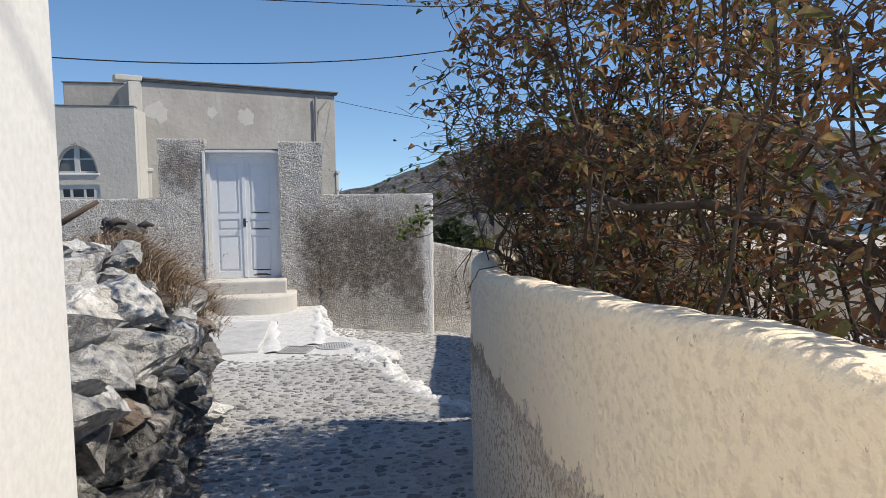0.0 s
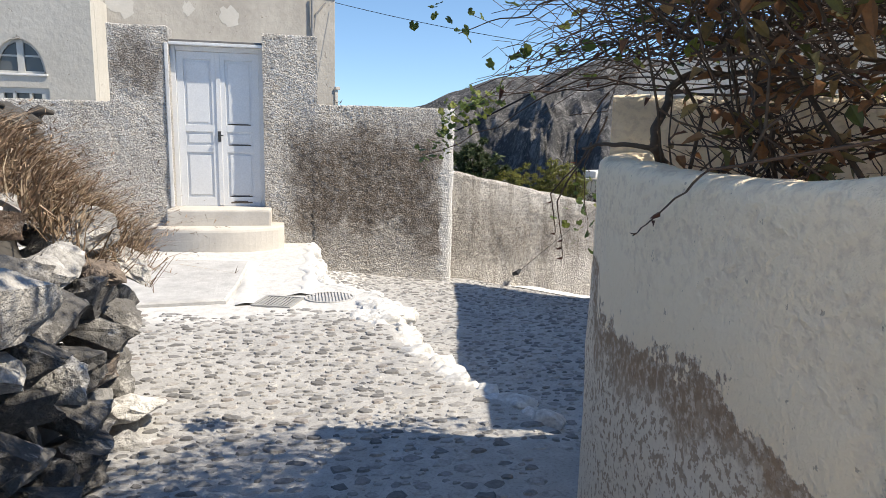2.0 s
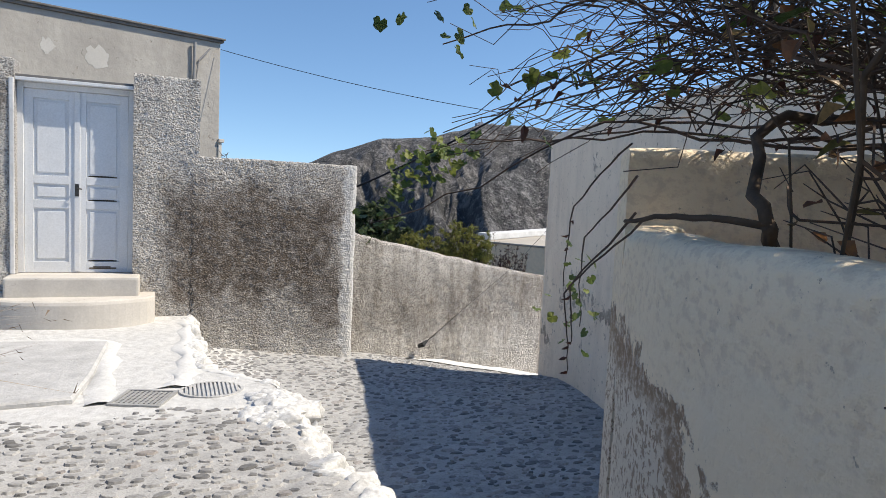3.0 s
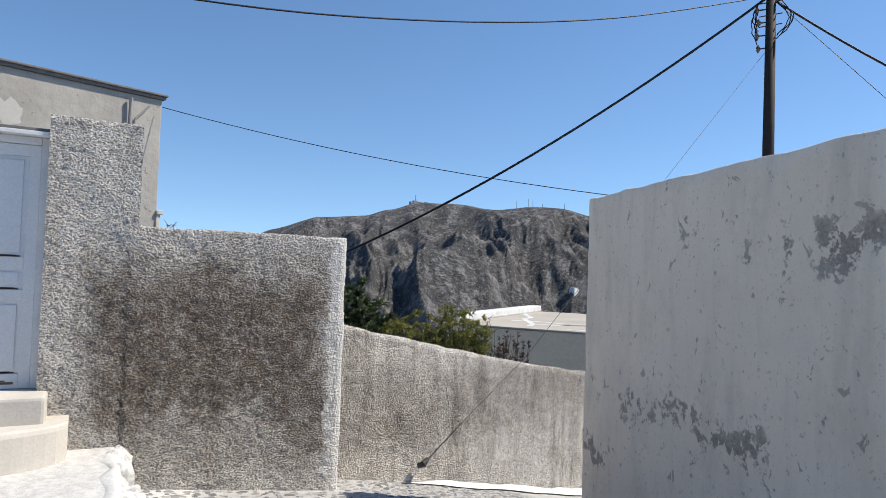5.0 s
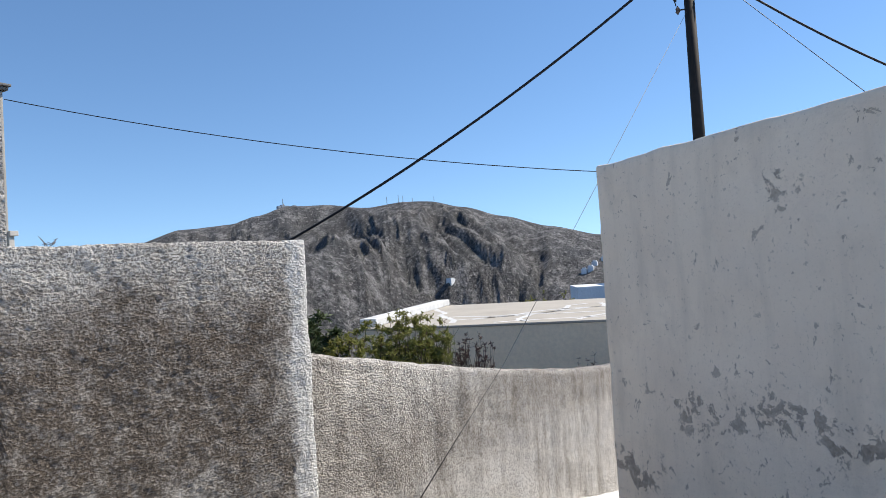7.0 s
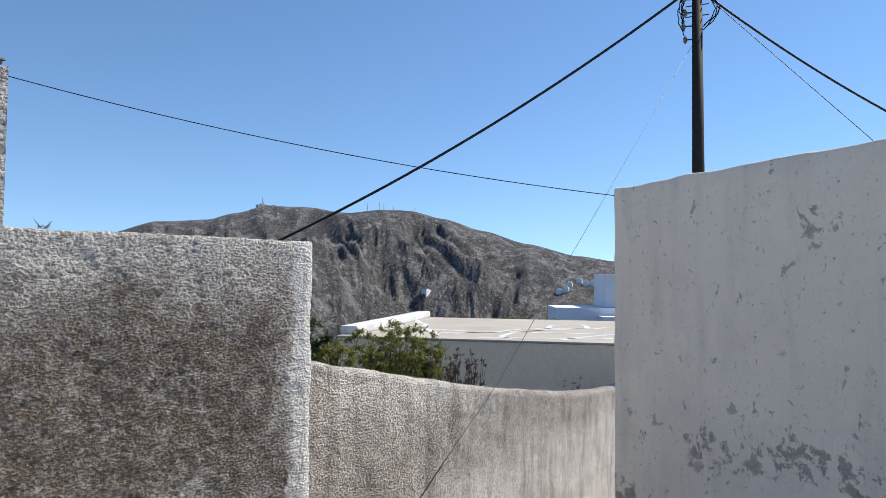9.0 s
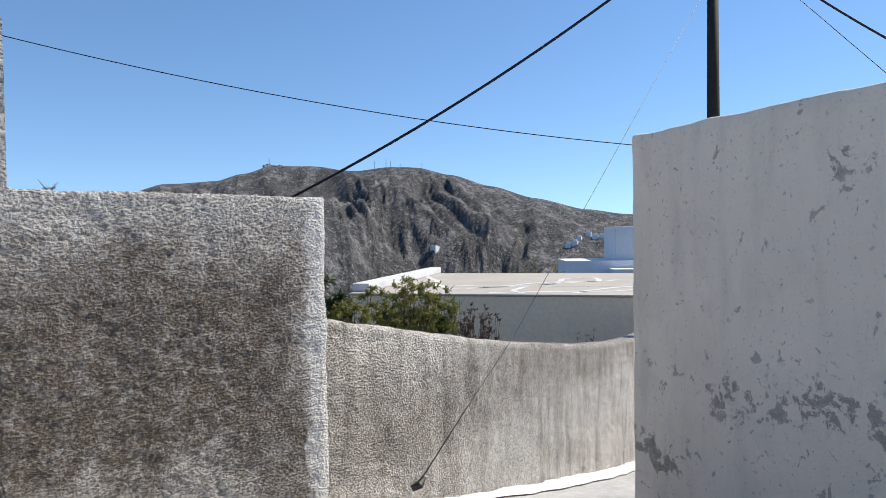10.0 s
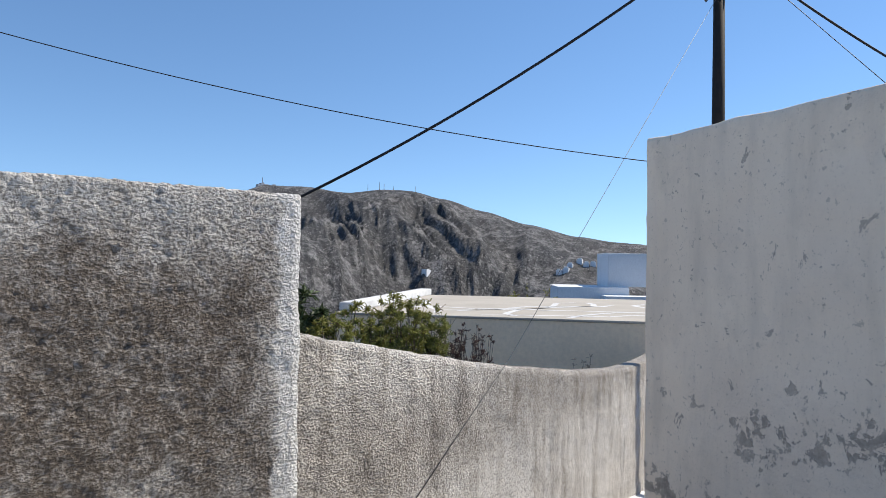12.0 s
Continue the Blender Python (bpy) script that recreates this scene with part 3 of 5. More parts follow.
tagged(bpy.data.objects["wall_white"], "plain white plastered house wall with rounded corner", "wall", kind="structure")


# ---- soil behind the walls ----
def sheet(name, xs, ys, zf, material, label, cat):
    verts = [(float(x), float(y), zf(float(x), float(y))) for y in ys for x in xs]
    n = len(xs)
    faces = [(j * n + i, j * n + i + 1, (j + 1) * n + i + 1, (j + 1) * n + i) for j in range(len(ys) - 1) for i in range(n - 1)]
    return tagged(mesh_part(name, verts, faces, material, smooth=True), label, cat, kind="structure")


def near_x(y):
    """Face of the garden wall at y."""
    for (x0, y0), (x1, y1) in zip(NEAR_LINE, NEAR_LINE[1:]):
        if y0 <= y <= y1:
            return x0 + (x1 - x0) * (y - y0) / (y1 - y0)
    return 1.6


def garden_z(x, y):
    return 0.62 + 0.04 * wobble(x, y, 0, 3)


verts, faces = [], []
for j, y in enumerate(np.arange(-2.9, 4.95, 0.1)):
    left = near_x(y) + 0.12 if y < 4.6 else 1.62
    for i in range(21):
        x = left + (3.0 - left) * i / 20
        verts.append((x, float(y), garden_z(x, y)))
    if j:
        faces += [((j - 1) * 21 + i, (j - 1) * 21 + i + 1, j * 21 + i + 1, j * 21 + i) for i in range(20)]
tagged(mesh_part("garden_soil", verts, faces, M_SOIL, smooth=True), "dry brown garden soil behind the wall", "soil", kind="structure")


def rim_z(y):
    """Height of the dry-stone face, falling towards its far end."""
    return 0.36 + 0.125 * (6.0 - y)


def pile_z(x, y):
    """The rubble bank that slopes up and back from the face."""
    return min(rim_z(y) + 0.95 * max(0.0, -0.60 - x), min(1.22, 0.96 + 0.10 * (6.0 - y)))


def terrace_z(x, y):
    z = min(0.88 + 0.05 * (-x - 1.0) + 0.05 * wobble(x, y, 0, 1.4), pile_z(x, y) - 0.16)
    edge = -0.66 - 0.75 * ease(5.3, 6.3, y)
    drop = max(ease(edge - 0.3, edge, x), ease(6.6, 7.6, y + 0.35 * wobble(x, y, 0, 0.9)))
    return z * (1 - drop) + (upper_z(y) - 0.1) * drop


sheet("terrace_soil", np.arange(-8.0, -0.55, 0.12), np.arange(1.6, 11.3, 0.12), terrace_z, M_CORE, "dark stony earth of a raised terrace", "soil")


# ---- stones ----
def rock_mesh(name, seed, points=14, box_like=0.62, cuts=4, rough=0.09, edge=20):
    """A broken, angular stone about one unit across."""
    rnd = random.Random(seed)
    bm = bmesh.new()
    for _ in range(points):
        v = Vector((rnd.gauss(0, 1), rnd.gauss(0, 1), rnd.gauss(0, 1))).normalized()
        k = max(abs(v.x), abs(v.y), abs(v.z))
        bm.verts.new(v / (k ** box_like) * rnd.uniform(0.8, 1.08) * 0.5)
    bmesh.ops.convex_hull(bm, input=bm.verts[:])
    bmesh.ops.delete(bm, geom=[v for v in bm.verts if not v.link_faces], context="VERTS")
    bmesh.ops.subdivide_edges(bm, edges=bm.edges[:], cuts=cuts, use_grid_fill=True)
    for v in bm.verts:
        c = v.co + Vector((seed * 3.1, seed * 1.7, 0))
        chip = abs(noise.noise(c * 4.5)) - 0.22
        v.co += v.co.normalized() * rough * (noise.noise(c * 2.6) + 0.9 * chip + 0.45 * noise.noise(c * 11.0))
    me = bpy.data.meshes.new(name)
    bm.normal_update()
    bm.to_mesh(me)
    bm.free()
    me.polygons.foreach_set("use_smooth", [True] * len(me.polygons))
    me.set_sharp_from_angle(angle=radians(edge))
    return me


# same stones twice: dark copies for shaded courses, pale ones for sunlit tops
ROCKS = [rock_mesh("rock", 100 + k) for k in range(24)]
PALE_SUNLIT_ROCKS = [me.copy() for me in ROCKS]
for me in ROCKS:
    me.materials.append(M_ROCK)
for me in PALE_SUNLIT_ROCKS:
    me.materials.append(M_PALEROCK_SUNLIT)
LIMED = [rock_mesh("limed_rock", 300 + k, 22, 0.35, 3, 0.08, 60) for k in range(10)]
for me in LIMED:
    me.materials.append(M_LIMESTONE)
    me.polygons.foreach_set("use_smooth", [True] * len(me.polygons))


def set_stone(meshes, name, parent, at, size, rnd, tip=0.35):
    ob = new(name, rnd.choice(meshes))
    ob.parent = parent
    ob.matrix_basis = Matrix.LocRotScale(at, Euler((rnd.uniform(-tip, tip), rnd.uniform(-tip, tip), rnd.uniform(0, 6.28))), None) @ Matrix.Diagonal((*size, 1))
    return ob


# ---- house behind the door ----
def arch_points(x0, x1, z0, ztop, n=12):
    cx, r = (x0 + x1) / 2, (x1 - x0) / 2
    return [(cx + r * math.cos(math.pi * k / n), z0 + (ztop - z0) * math.sin(math.pi * k / n)) for k in range(n + 1)]


def build_house():
    house = thing("house", "old two-tone rendered house with a moulded cornice", "house", at=(-3.4, 15.85, -0.5))
    house.rotation_euler = (0, 0, math.atan2(1.75, 4.46))
    L, H = 4.79, 4.36
    bm = bmesh.new()
    add_box(bm, 0, L, 0, 5.0, 0, H, bevel=0.02)
    part("wall", bm, M_HOUSE, house)
    bm = bmesh.new()
    add_box(bm, 0.28, L + 0.05, -0.05, 0.3, H + 0.002, H + 0.05, bevel=0.01)
    add_box(bm, 0.28, L + 0.07, -0.09, 0.3, H + 0.05, H + 0.085, bevel=0.01)
    part("cornice", bm, M_OLDWOOD_GREY, house, "weathered dark moulded cornice", smooth=False)
    box("parapet_end", (-0.28, 0.262, -0.03, 0.35, H + 0.002, H + 0.12), M_SIDE, house, bevel=0.02)
    box("corner_pilaster", (-0.02, 0.24, -0.03, 0.0, 2.5, H - 0.01), M_SIDE, house, "pale corner strip", bevel=0.008)
    box("corner_base", (-0.02, 0.36, -0.035, 0.0, 0.1, 2.41), M_SIDE, house, bevel=0.008)
    box("band", (-0.02, 0.40, -0.06, 0.0, 2.415, 2.49), M_STEP, house, bevel=0.01)
    box("band_end", (L - 0.02, L + 0.09, -0.06, 0.2, 2.40, 2.47), M_STEP, house, bevel=0.01)
    box("base_end", (L - 0.02, L + 0.05, -0.03, 0.2, 0.1, 2.398), M_SIDE, house, bevel=0.01)
    for x, z, w, h in ((0.55, 3.72, 0.42, 0.42), (1.72, 3.78, 0.22, 0.26), (2.5, 3.7, 0.38, 0.42)):
        bm = bmesh.new()
        n = 18
        ring = [bm.verts.new((x + w / 2 * math.cos(6.283 * k / n) * (1 + 0.5 * wobble(k * 0.7, x, 0)), -0.004, z + h / 2 * math.sin(6.283 * k / n) * (1 + 0.6 * wobble(k * 0.7, x, 5)))) for k in range(n)]
        bm.faces.new(ring[::-1])
        part("repaired_patch", bm, M_PATCH, house, "pale patch of newer plaster")
    v, f = [], []
    tube(v, f, [(4.22, -0.06, 2.0), (4.24, -0.06, 4.05), (4.24, -0.07, 4.28)], [0.03] * 3, 8)
    # thin tube stands in for the pipe's shadow on the wall and its bend
    tube(v, f, [(4.12, -0.03, 2.0), (4.26, -0.06, 3.5), (4.33, -0.05, 3.95), (4.55, -0.05, 4.2)], [0.018] * 4, 6)
    mesh_part("drainpipe", v, f, M_PIPE, house, "grey drainpipe, its bend and its shadow line modelled as a thin tube")
    return house


M_OLDWOOD_GREY = plain("weathered_moulding", (0.22, 0.21, 0.20), (0.14, 0.135, 0.13), 8, 60, 0.85, 0.5)
M_PATCH = plain("new_plaster", (0.54, 0.52, 0.48), (0.45, 0.43, 0.395), 4, 50, bump=0.2)
M_PIPE = plain("grey_pipe", (0.33, 0.32, 0.31), (0.25, 0.245, 0.24), 8, 60, 0.6, 0.2)
build_house()


def build_side_house():
    """Block with its arched window cut through the front wall."""
    ob = thing("annex", "pale rendered annex with an arched and a barred window", "house", at=(0, 0, 0))
    y0, t = 14.9, 0.25
    ax0, ax1, az0, az1 = -4.65, -3.86, 1.86, 2.42
    bm = bmesh.new()
    arch = arch_points(ax0, ax1, az0, az1)
    X0, X1, Z0, Z1 = -8.0, -3.12, -0.6, 3.19
    outer = [(X1, az0), (X1, Z1), ((ax0 + ax1) / 2, Z1), (X0, Z1), (X0, az0)]
    loop = arch

    def face(pts, y):
        bm.faces.new([bm.verts.new((x, y, z)) for x, z in pts])

    half = len(loop) // 2
    for y in (y0, y0 + t):
        face([(X1, az0), (X1, Z1), ((ax0 + ax1) / 2, Z1)] + loop[:half + 1][::-1], y)
        face([((ax0 + ax1) / 2, Z1), (X0, Z1), (X0, az0)] + loop[half:][::-1], y)
        lx0, lx1, lz0, lz1 = -4.67, -3.83, 1.28, 1.63
        for a, b, c, d in ((X0, X1, lz1, az0), (X0, lx0, lz0, lz1), (lx1, X1, lz0, lz1), (X0, X1, Z0, lz0)):
            face([(a, c), (b, c), (b, d), (a, d)], y)
    ring = loop + [loop[0]]
    for (xa, za), (xb, zb) in zip(ring, ring[1:]):
        bm.faces.new([bm.verts.new(p) for p in ((xa, y0, za), (xb, y0, zb), (xb, y0 + t, zb), (xa, y0 + t, za))])
    for a, b in (((lx0, lz0), (lx1, lz0)), ((lx1, lz0), (lx1, lz1)), ((lx1, lz1), (lx0, lz1)), ((lx0, lz1), (lx0, lz0))):
        bm.faces.new([bm.verts.new(p) for p in ((a[0], y0, a[1]), (b[0], y0, b[1]), (b[0], y0 + t, b[1]), (a[0], y0 + t, a[1]))])
    add_box(bm, X1 - 0.25, X1 - 0.002, y0 + 0.01, 17.5, Z0, Z1)
    add_box(bm, X0, X1 - 0.252, y0 + t, 17.5, Z1 - 0.2, Z1 - 0.01)
    part("wall", bm, M_SIDE, ob)
    box("coping", (X0, X1 + 0.01, y0 - 0.012, y0 + t, Z1 + 0.002, Z1 + 0.03), M_OLDWOOD_GREY, ob, bevel=0.008)
    win = part("arched_window", (lambda b: (add_box(b, -4.30, -4.20, y0 + 0.06, y0 + 0.12, az0, az1 - 0.02), b)[1])(bmesh.new()), M_WINDOW, ob, "grey-white wooden arched window")
    bm = bmesh.new()
    add_box(bm, ax0, ax1, y0 + 0.07, y0 + 0.12, az0, az0 + 0.04)
    add_box(bm, ax0 + 0.02, -4.305, y0 + 0.08, y0 + 0.11, az0 + 0.27, az0 + 0.30)
    add_box(bm, -4.195, ax1 - 0.02, y0 + 0.08, y0 + 0.11, az0 + 0.27, az0 + 0.30)
    pts = arch_points(ax0, ax1, az0, az1)
    inn = arch_points(ax0 + 0.05, ax1 - 0.05, az0, az1 - 0.05)
    for k in range(len(pts) - 1):
        bm.faces.new([bm.verts.new((p[0], y0 + 0.07, p[1])) for p in (pts[k], inn[k], inn[k + 1], pts[k + 1])])
    part("window_frame", bm, M_WINDOW, win)
    bm = bmesh.new()
    bm.faces.new([bm.verts.new((x, y0 + 0.10, z)) for x, z in inn])
    part("pane", bm, M_PANE, win)
    box("sill", (ax0 - 0.03, ax1 + 0.03, y0 - 0.03, y0 + 0.06, az0 - 0.035, az0 - 0.002), M_WHITEWALL, win, bevel=0.006)
    low = part("small_window", (lambda b: (add_box(b, lx0, lx1, y0 + 0.03, y0 + 0.10, lz1 - 0.09, lz1 - 0.002), b)[1])(bmesh.new()), M_WINDOW, ob, "wooden window with small panes")
    bm = bmesh.new()
    for a, b in ((lx0, lx0 + 0.13), (-4.40, -4.36), (-4.15, -4.11), (lx1 - 0.13, lx1)):
        add_box(bm, a, b, y0 + 0.03, y0 + 0.10, lz0, lz1 - 0.092)
    add_box(bm, lx0 + 0.13, lx1 - 0.13, y0 + 0.04, y0 + 0.09, lz0, lz0 + 0.10)
    part("window_frame", bm, M_WINDOW, low)
    bm = bmesh.new()
    add_box(bm, lx0 + 0.01, lx1 - 0.01, y0 + 0.105, y0 + 0.115, lz0, lz1)
    part("pane", bm, M_PANE, low)
    side = part("side_window", (lambda b: (add_box(b, -6.36, -6.30, y0 - 0.03, y0 - 0.002, 1.55, 2.62), add_box(b, -5.57, -5.51, y0 - 0.03, y0 - 0.002, 1.55, 2.62), add_box(b, -6.298, -5.572, y0 - 0.03, y0 - 0.002, 2.56, 2.62), add_box(b, -6.298, -5.572, y0 - 0.03, y0 - 0.002, 1.94, 2.0), b)[-1])(bmesh.new()), M_WINDOW, ob, "dark square window with a panel below")
    box("pane", (-6.298, -5.572, y0 - 0.012, y0 - 0.004, 2.002, 2.558), M_PANE, side, bevel=0)
    box("lower_panel", (-6.298, -5.572, y0 - 0.018, y0 - 0.004, 1.56, 1.938), M_SIDE, side, bevel=0.004)
    return ob


build_side_house()
roof_room = thing("rooftop_room", "small rendered stairhead on a flat roof", "building", at=(-4.6, 18.3, 0))
box("wall", (-0.55, 0.75, -1.0, 1.0, 2.99, 4.0), M_HOUSE, roof_room, bevel=0.02)
box("coping", (-0.57, 0.77, -1.02, 1.02, 4.002, 4.03), M_OLDWOOD_GREY, roof_room, bevel=0.008)
box("lower_wall", (-3.6, 1.2, -0.75, 1.0, -0.5, 2.986), M_HOUSE, roof_room, bevel=0.01)


attic = thing("rooftop_room", "pale plastered room on a flat roof further back", "building", at=(-6.75, 18.4, 0))
box("wall", (-1.5, 0.62, -0.9, 0.9, 2.0, 4.25), M_SIDE, attic, bevel=0.02)


# ---- door and steps ----
def build_door():
    door = thing("double_door", "pale blue-grey panelled double door, closed, paint flaking", "door", at=(-0.78, 11.57, 0.02), kind="structure")
    door.name = "door_1"
    y = 0.15
    w, H = 0.578, 2.08
    fr = bmesh.new()
    add_box(fr, -w, -w + 0.06, y - 0.03, y + 0.06, 0, H, bevel=0.004)
    add_box(fr, w - 0.06, w, y - 0.03, y + 0.06, 0, H, bevel=0.004)
    add_box(fr, -w + 0.061, w - 0.061, y - 0.03, y + 0.06, H - 0.06, H, bevel=0.004)
    part("door_frame", fr, M_DOORFRAME, door, "off-white painted frame")
    box("lintel", (-w, w, y - 0.13, y + 0.1, H + 0.003, H + 0.04), M_DOORFRAME, door, "weathered timber lintel cap", bevel=0.006)
    box("lintel_cover", (-w - 0.0, w + 0.0, y - 0.10, y + 0.14, H + 0.043, H + 0.07), M_OLDWOOD_GREY, door, bevel=0.006)
    for s in (-1, 1):
        x0, x1 = (-w + 0.063, -0.003) if s < 0 else (0.003, w - 0.063)
        leaf = bmesh.new()
        wd = x1 - x0
        st = 0.085
        zs = ((0.0, 0.12), (0.72, 0.81), (0.99, 1.08), (H - 0.16, H - 0.065))
        add_box(leaf, x0, x0 + st, y, y + 0.04, 0, H - 0.065, bevel=0.003)
        add_box(leaf, x1 - st, x1, y, y + 0.04, 0, H - 0.065, bevel=0.003)
        for a, b in zs:
            add_box(leaf, x0 + st, x1 - st, y, y + 0.04, a, b, bevel=0.003)
        lf = part("door_leaf", leaf, M_DOOR, door, "pale blue-grey painted leaf")
        for (a, b), (c, d) in zip(zs, zs[1:]):
            bm = bmesh.new()
            add_box(bm, x0 + st + 0.001, x1 - st - 0.001, y + 0.018, y + 0.034, b + 0.001, c - 0.001)
            add_box(bm, x0 + st + 0.035, x1 - st - 0.035, y + 0.006, y + 0.017, b + 0.035, c - 0.035, bevel=0.005)
            part("panel", bm, M_DOOR, lf)
            bm = bmesh.new()
            for k in range(2):
                add_box(bm, x0 + st + 0.02 + 0.04 * k, x1 - st - 0.03 - 0.03 * k, y + 0.0175, y + 0.0185, b + 0.002 + 0.006 * k, b + 0.016 + 0.004 * k)
            if s > 0:
                part("flaked_edge", bm, M_OLDWOOD, lf, "bare dark wood where paint flaked")
            else:
                bm.free()
    box("painted_reveal", (-w - 0.05, -w - 0.002, -0.018, y + 0.1, 0.0, H + 0.02), M_LIME, door, "thick whitewash on the pillar's edge", bevel=0.01)
    box("middle_strip", (-0.03, 0.028, y - 0.014, y - 0.001, 0.01, H - 0.07), M_DOORFRAME, door, bevel=0.004)
    bm = bmesh.new()
    add_box(bm, -0.022, 0.018, y - 0.02, y - 0.0145, 0.86, 1.0, bevel=0.002)
    lock = part("lock_plate", bm, M_DARKMETAL, door, "dark iron lock plate")
    v, f = [], []
    tube(v, f, [(-0.002, y - 0.02, 0.95), (-0.002, y - 0.055, 0.95), (0.05, y - 0.055, 0.945)], [0.009, 0.009, 0.007], 8)
    mesh_part("handle", v, f, M_DARKMETAL, lock)
    bm = bmesh.new()
    add_box(bm, 0.12, 0.40, y - 0.003, y - 0.001, 0.035, 0.055)
    add_box(bm, 0.16, 0.34, y - 0.003, y - 0.001, 0.057, 0.068)
    part("flaked_foot", bm, M_OLDWOOD, door, "bare wood along the bottom rail")
    return door


build_door()
box("threshold", (-1.36, -0.20, 11.60, 11.93, -0.35, 0.015), M_STEP, bevel=0.01)
tagged(bpy.data.objects["threshold"], "worn cement threshold under the door", "threshold", kind="structure")
step1 = box("upper_step", (-1.42, -0.12, 11.26, 11.598, -0.45, 0.018), M_STEP, bevel=0.025)
tagged(step1, "straight cement step below the door, worn edges", "step")


def build_round_step():
    bm = bmesh.new()
    n = 24
    top, bot = [], []
    for k in range(n + 1):
        s = k / n
        x = -1.62 + 1.66 * s
        y = 11.30 - 0.36 * math.sin(math.pi * min(1, max(0, s))) ** 0.55
        top.append((x, y))
    top += [(0.04, 11.59), (-1.62, 11.59)]
    rings = []
    for z, grow in ((-0.66, 0.02), (-0.235, 0.0), (-0.205, 0.012), (-0.19, 0.04)):
        rings.append([bm.verts.new((x, y + (grow if i <= n else 0) * (1 if z > -0.3 else -1), z + 0.006 * wobble(x, y, z, 3))) for i, (x, y) in enumerate(top)])
    m = len(top)
    for a, b in zip(rings, rings[1:]):
        for i in range(m):
            bm.faces.new((a[i], a[(i + 1) % m], b[(i + 1) % m], b[i]))
    bm.faces.new(rings[-1])
    return tagged(part("round_step", bm, M_STEP), "broad cement step with a bowed front, stained", "step")


build_round_step()


# ---- landing, kerb, drain covers ----
def build_landing():
    bm = bmesh.new()
    pts = [(-2.6, 8.35), (-1.3, 8.3), (-0.42, 8.38), (-0.36, 9.0), (-0.33, 10.15), (-1.2, 10.3), (-2.6, 10.4)]
    rings = []
    for z, k in ((-0.6, 0), (-0.455, 0), (-0.437, 0.02)):
        c = Vector((-1.4, 9.3))
        rings.append([bm.verts.new((*(Vector(p) + (c - Vector(p)).normalized() * k), z + 0.01 * wobble(*p, z, 2))) for p in pts])
    m = len(pts)
    for a, b in zip(rings, rings[1:]):
        for i in range(m):
            bm.faces.new((a[i], a[(i + 1) % m], b[(i + 1) % m], b[i]))
    bm.faces.new(rings[-1])
    return tagged(part("landing", bm, M_LANDING), "low whitewashed cement landing before the steps", "landing", kind="structure")


build_landing()


def build_square_grate():
    g = thing("drain_grate", "grey square cast drain cover with a mesh of holes", "drain cover", at=(0.04, 8.38, -0.481))
    g.rotation_euler = (0, 0, radians(-20))
    bm = bmesh.new()
    s = 0.185
    for a, b, c, d in ((-s, s, -s, -s + 0.025), (-s, s, s - 0.025, s), (-s, -s + 0.025, -s + 0.026, s - 0.026), (s - 0.025, s, -s + 0.026, s - 0.026)):
        add_box(bm, a, b, c, d, -0.02, 0.012)
    part("frame", bm, M_GRATE, g)
    for k in range(9):
        q = -0.14 + 0.035 * k
        box("bar", (q - 0.007, q + 0.007, -s + 0.027, s - 0.027, -0.012, 0.008), M_GRATE, g, bevel=0)
    for k in range(9):
        q = -0.14 + 0.035 * k
        box("cross_bar", (-s + 0.027, s - 0.027, q - 0.006, q + 0.006, -0.014, 0.005), M_GRATE, g, bevel=0)
    # dark plate close under the bars: shade of the pit given as colour
    box("pit_shade", (-s + 0.03, s - 0.03, -s + 0.03, s - 0.03, -0.03, -0.0145), M_CORE, g, bevel=0)
    return g


def build_round_grate():
    g = thing("manhole_grate", "whitewashed round ribbed drain cover", "drain cover", at=(0.52, 8.5, -0.483))
    bm = bmesh.new()
    n = 28
    for k in range(n):
        a, b = 6.2832 * k / n, 6.2832 * (k + 1) / n
        quad = [(0.24, a), (0.24, b), (0.215, b), (0.215, a)]
        bm.faces.new([bm.verts.new((r * math.cos(q), 0.85 * r * math.sin(q), 0.008)) for r, q in quad])
        bm.faces.new([bm.verts.new((0.24 * math.cos(q), 0.85 * 0.24 * math.sin(q), z)) for q, z in ((a, 0.008), (a, -0.03), (b, -0.03), (b, 0.008))])
    part("rim", bm, M_LANDING, g)
    for k in range(13):
        x = -0.186 + 0.031 * k
        h = 0.85 * math.sqrt(0.215 ** 2 - x * x) if abs(x) < 0.21 else 0
        box("rib", (x - 0.009, x + 0.009, -h, h, -0.012, 0.010), M_LANDING, g, bevel=0)
    # dark plate below the ribs in place of the hole's shade
    box("pit_shade", (-0.2, 0.2, -0.15, 0.15, -0.03, -0.013), M_CORE, g, bevel=0)
    return g


build_square_grate()
build_round_grate()


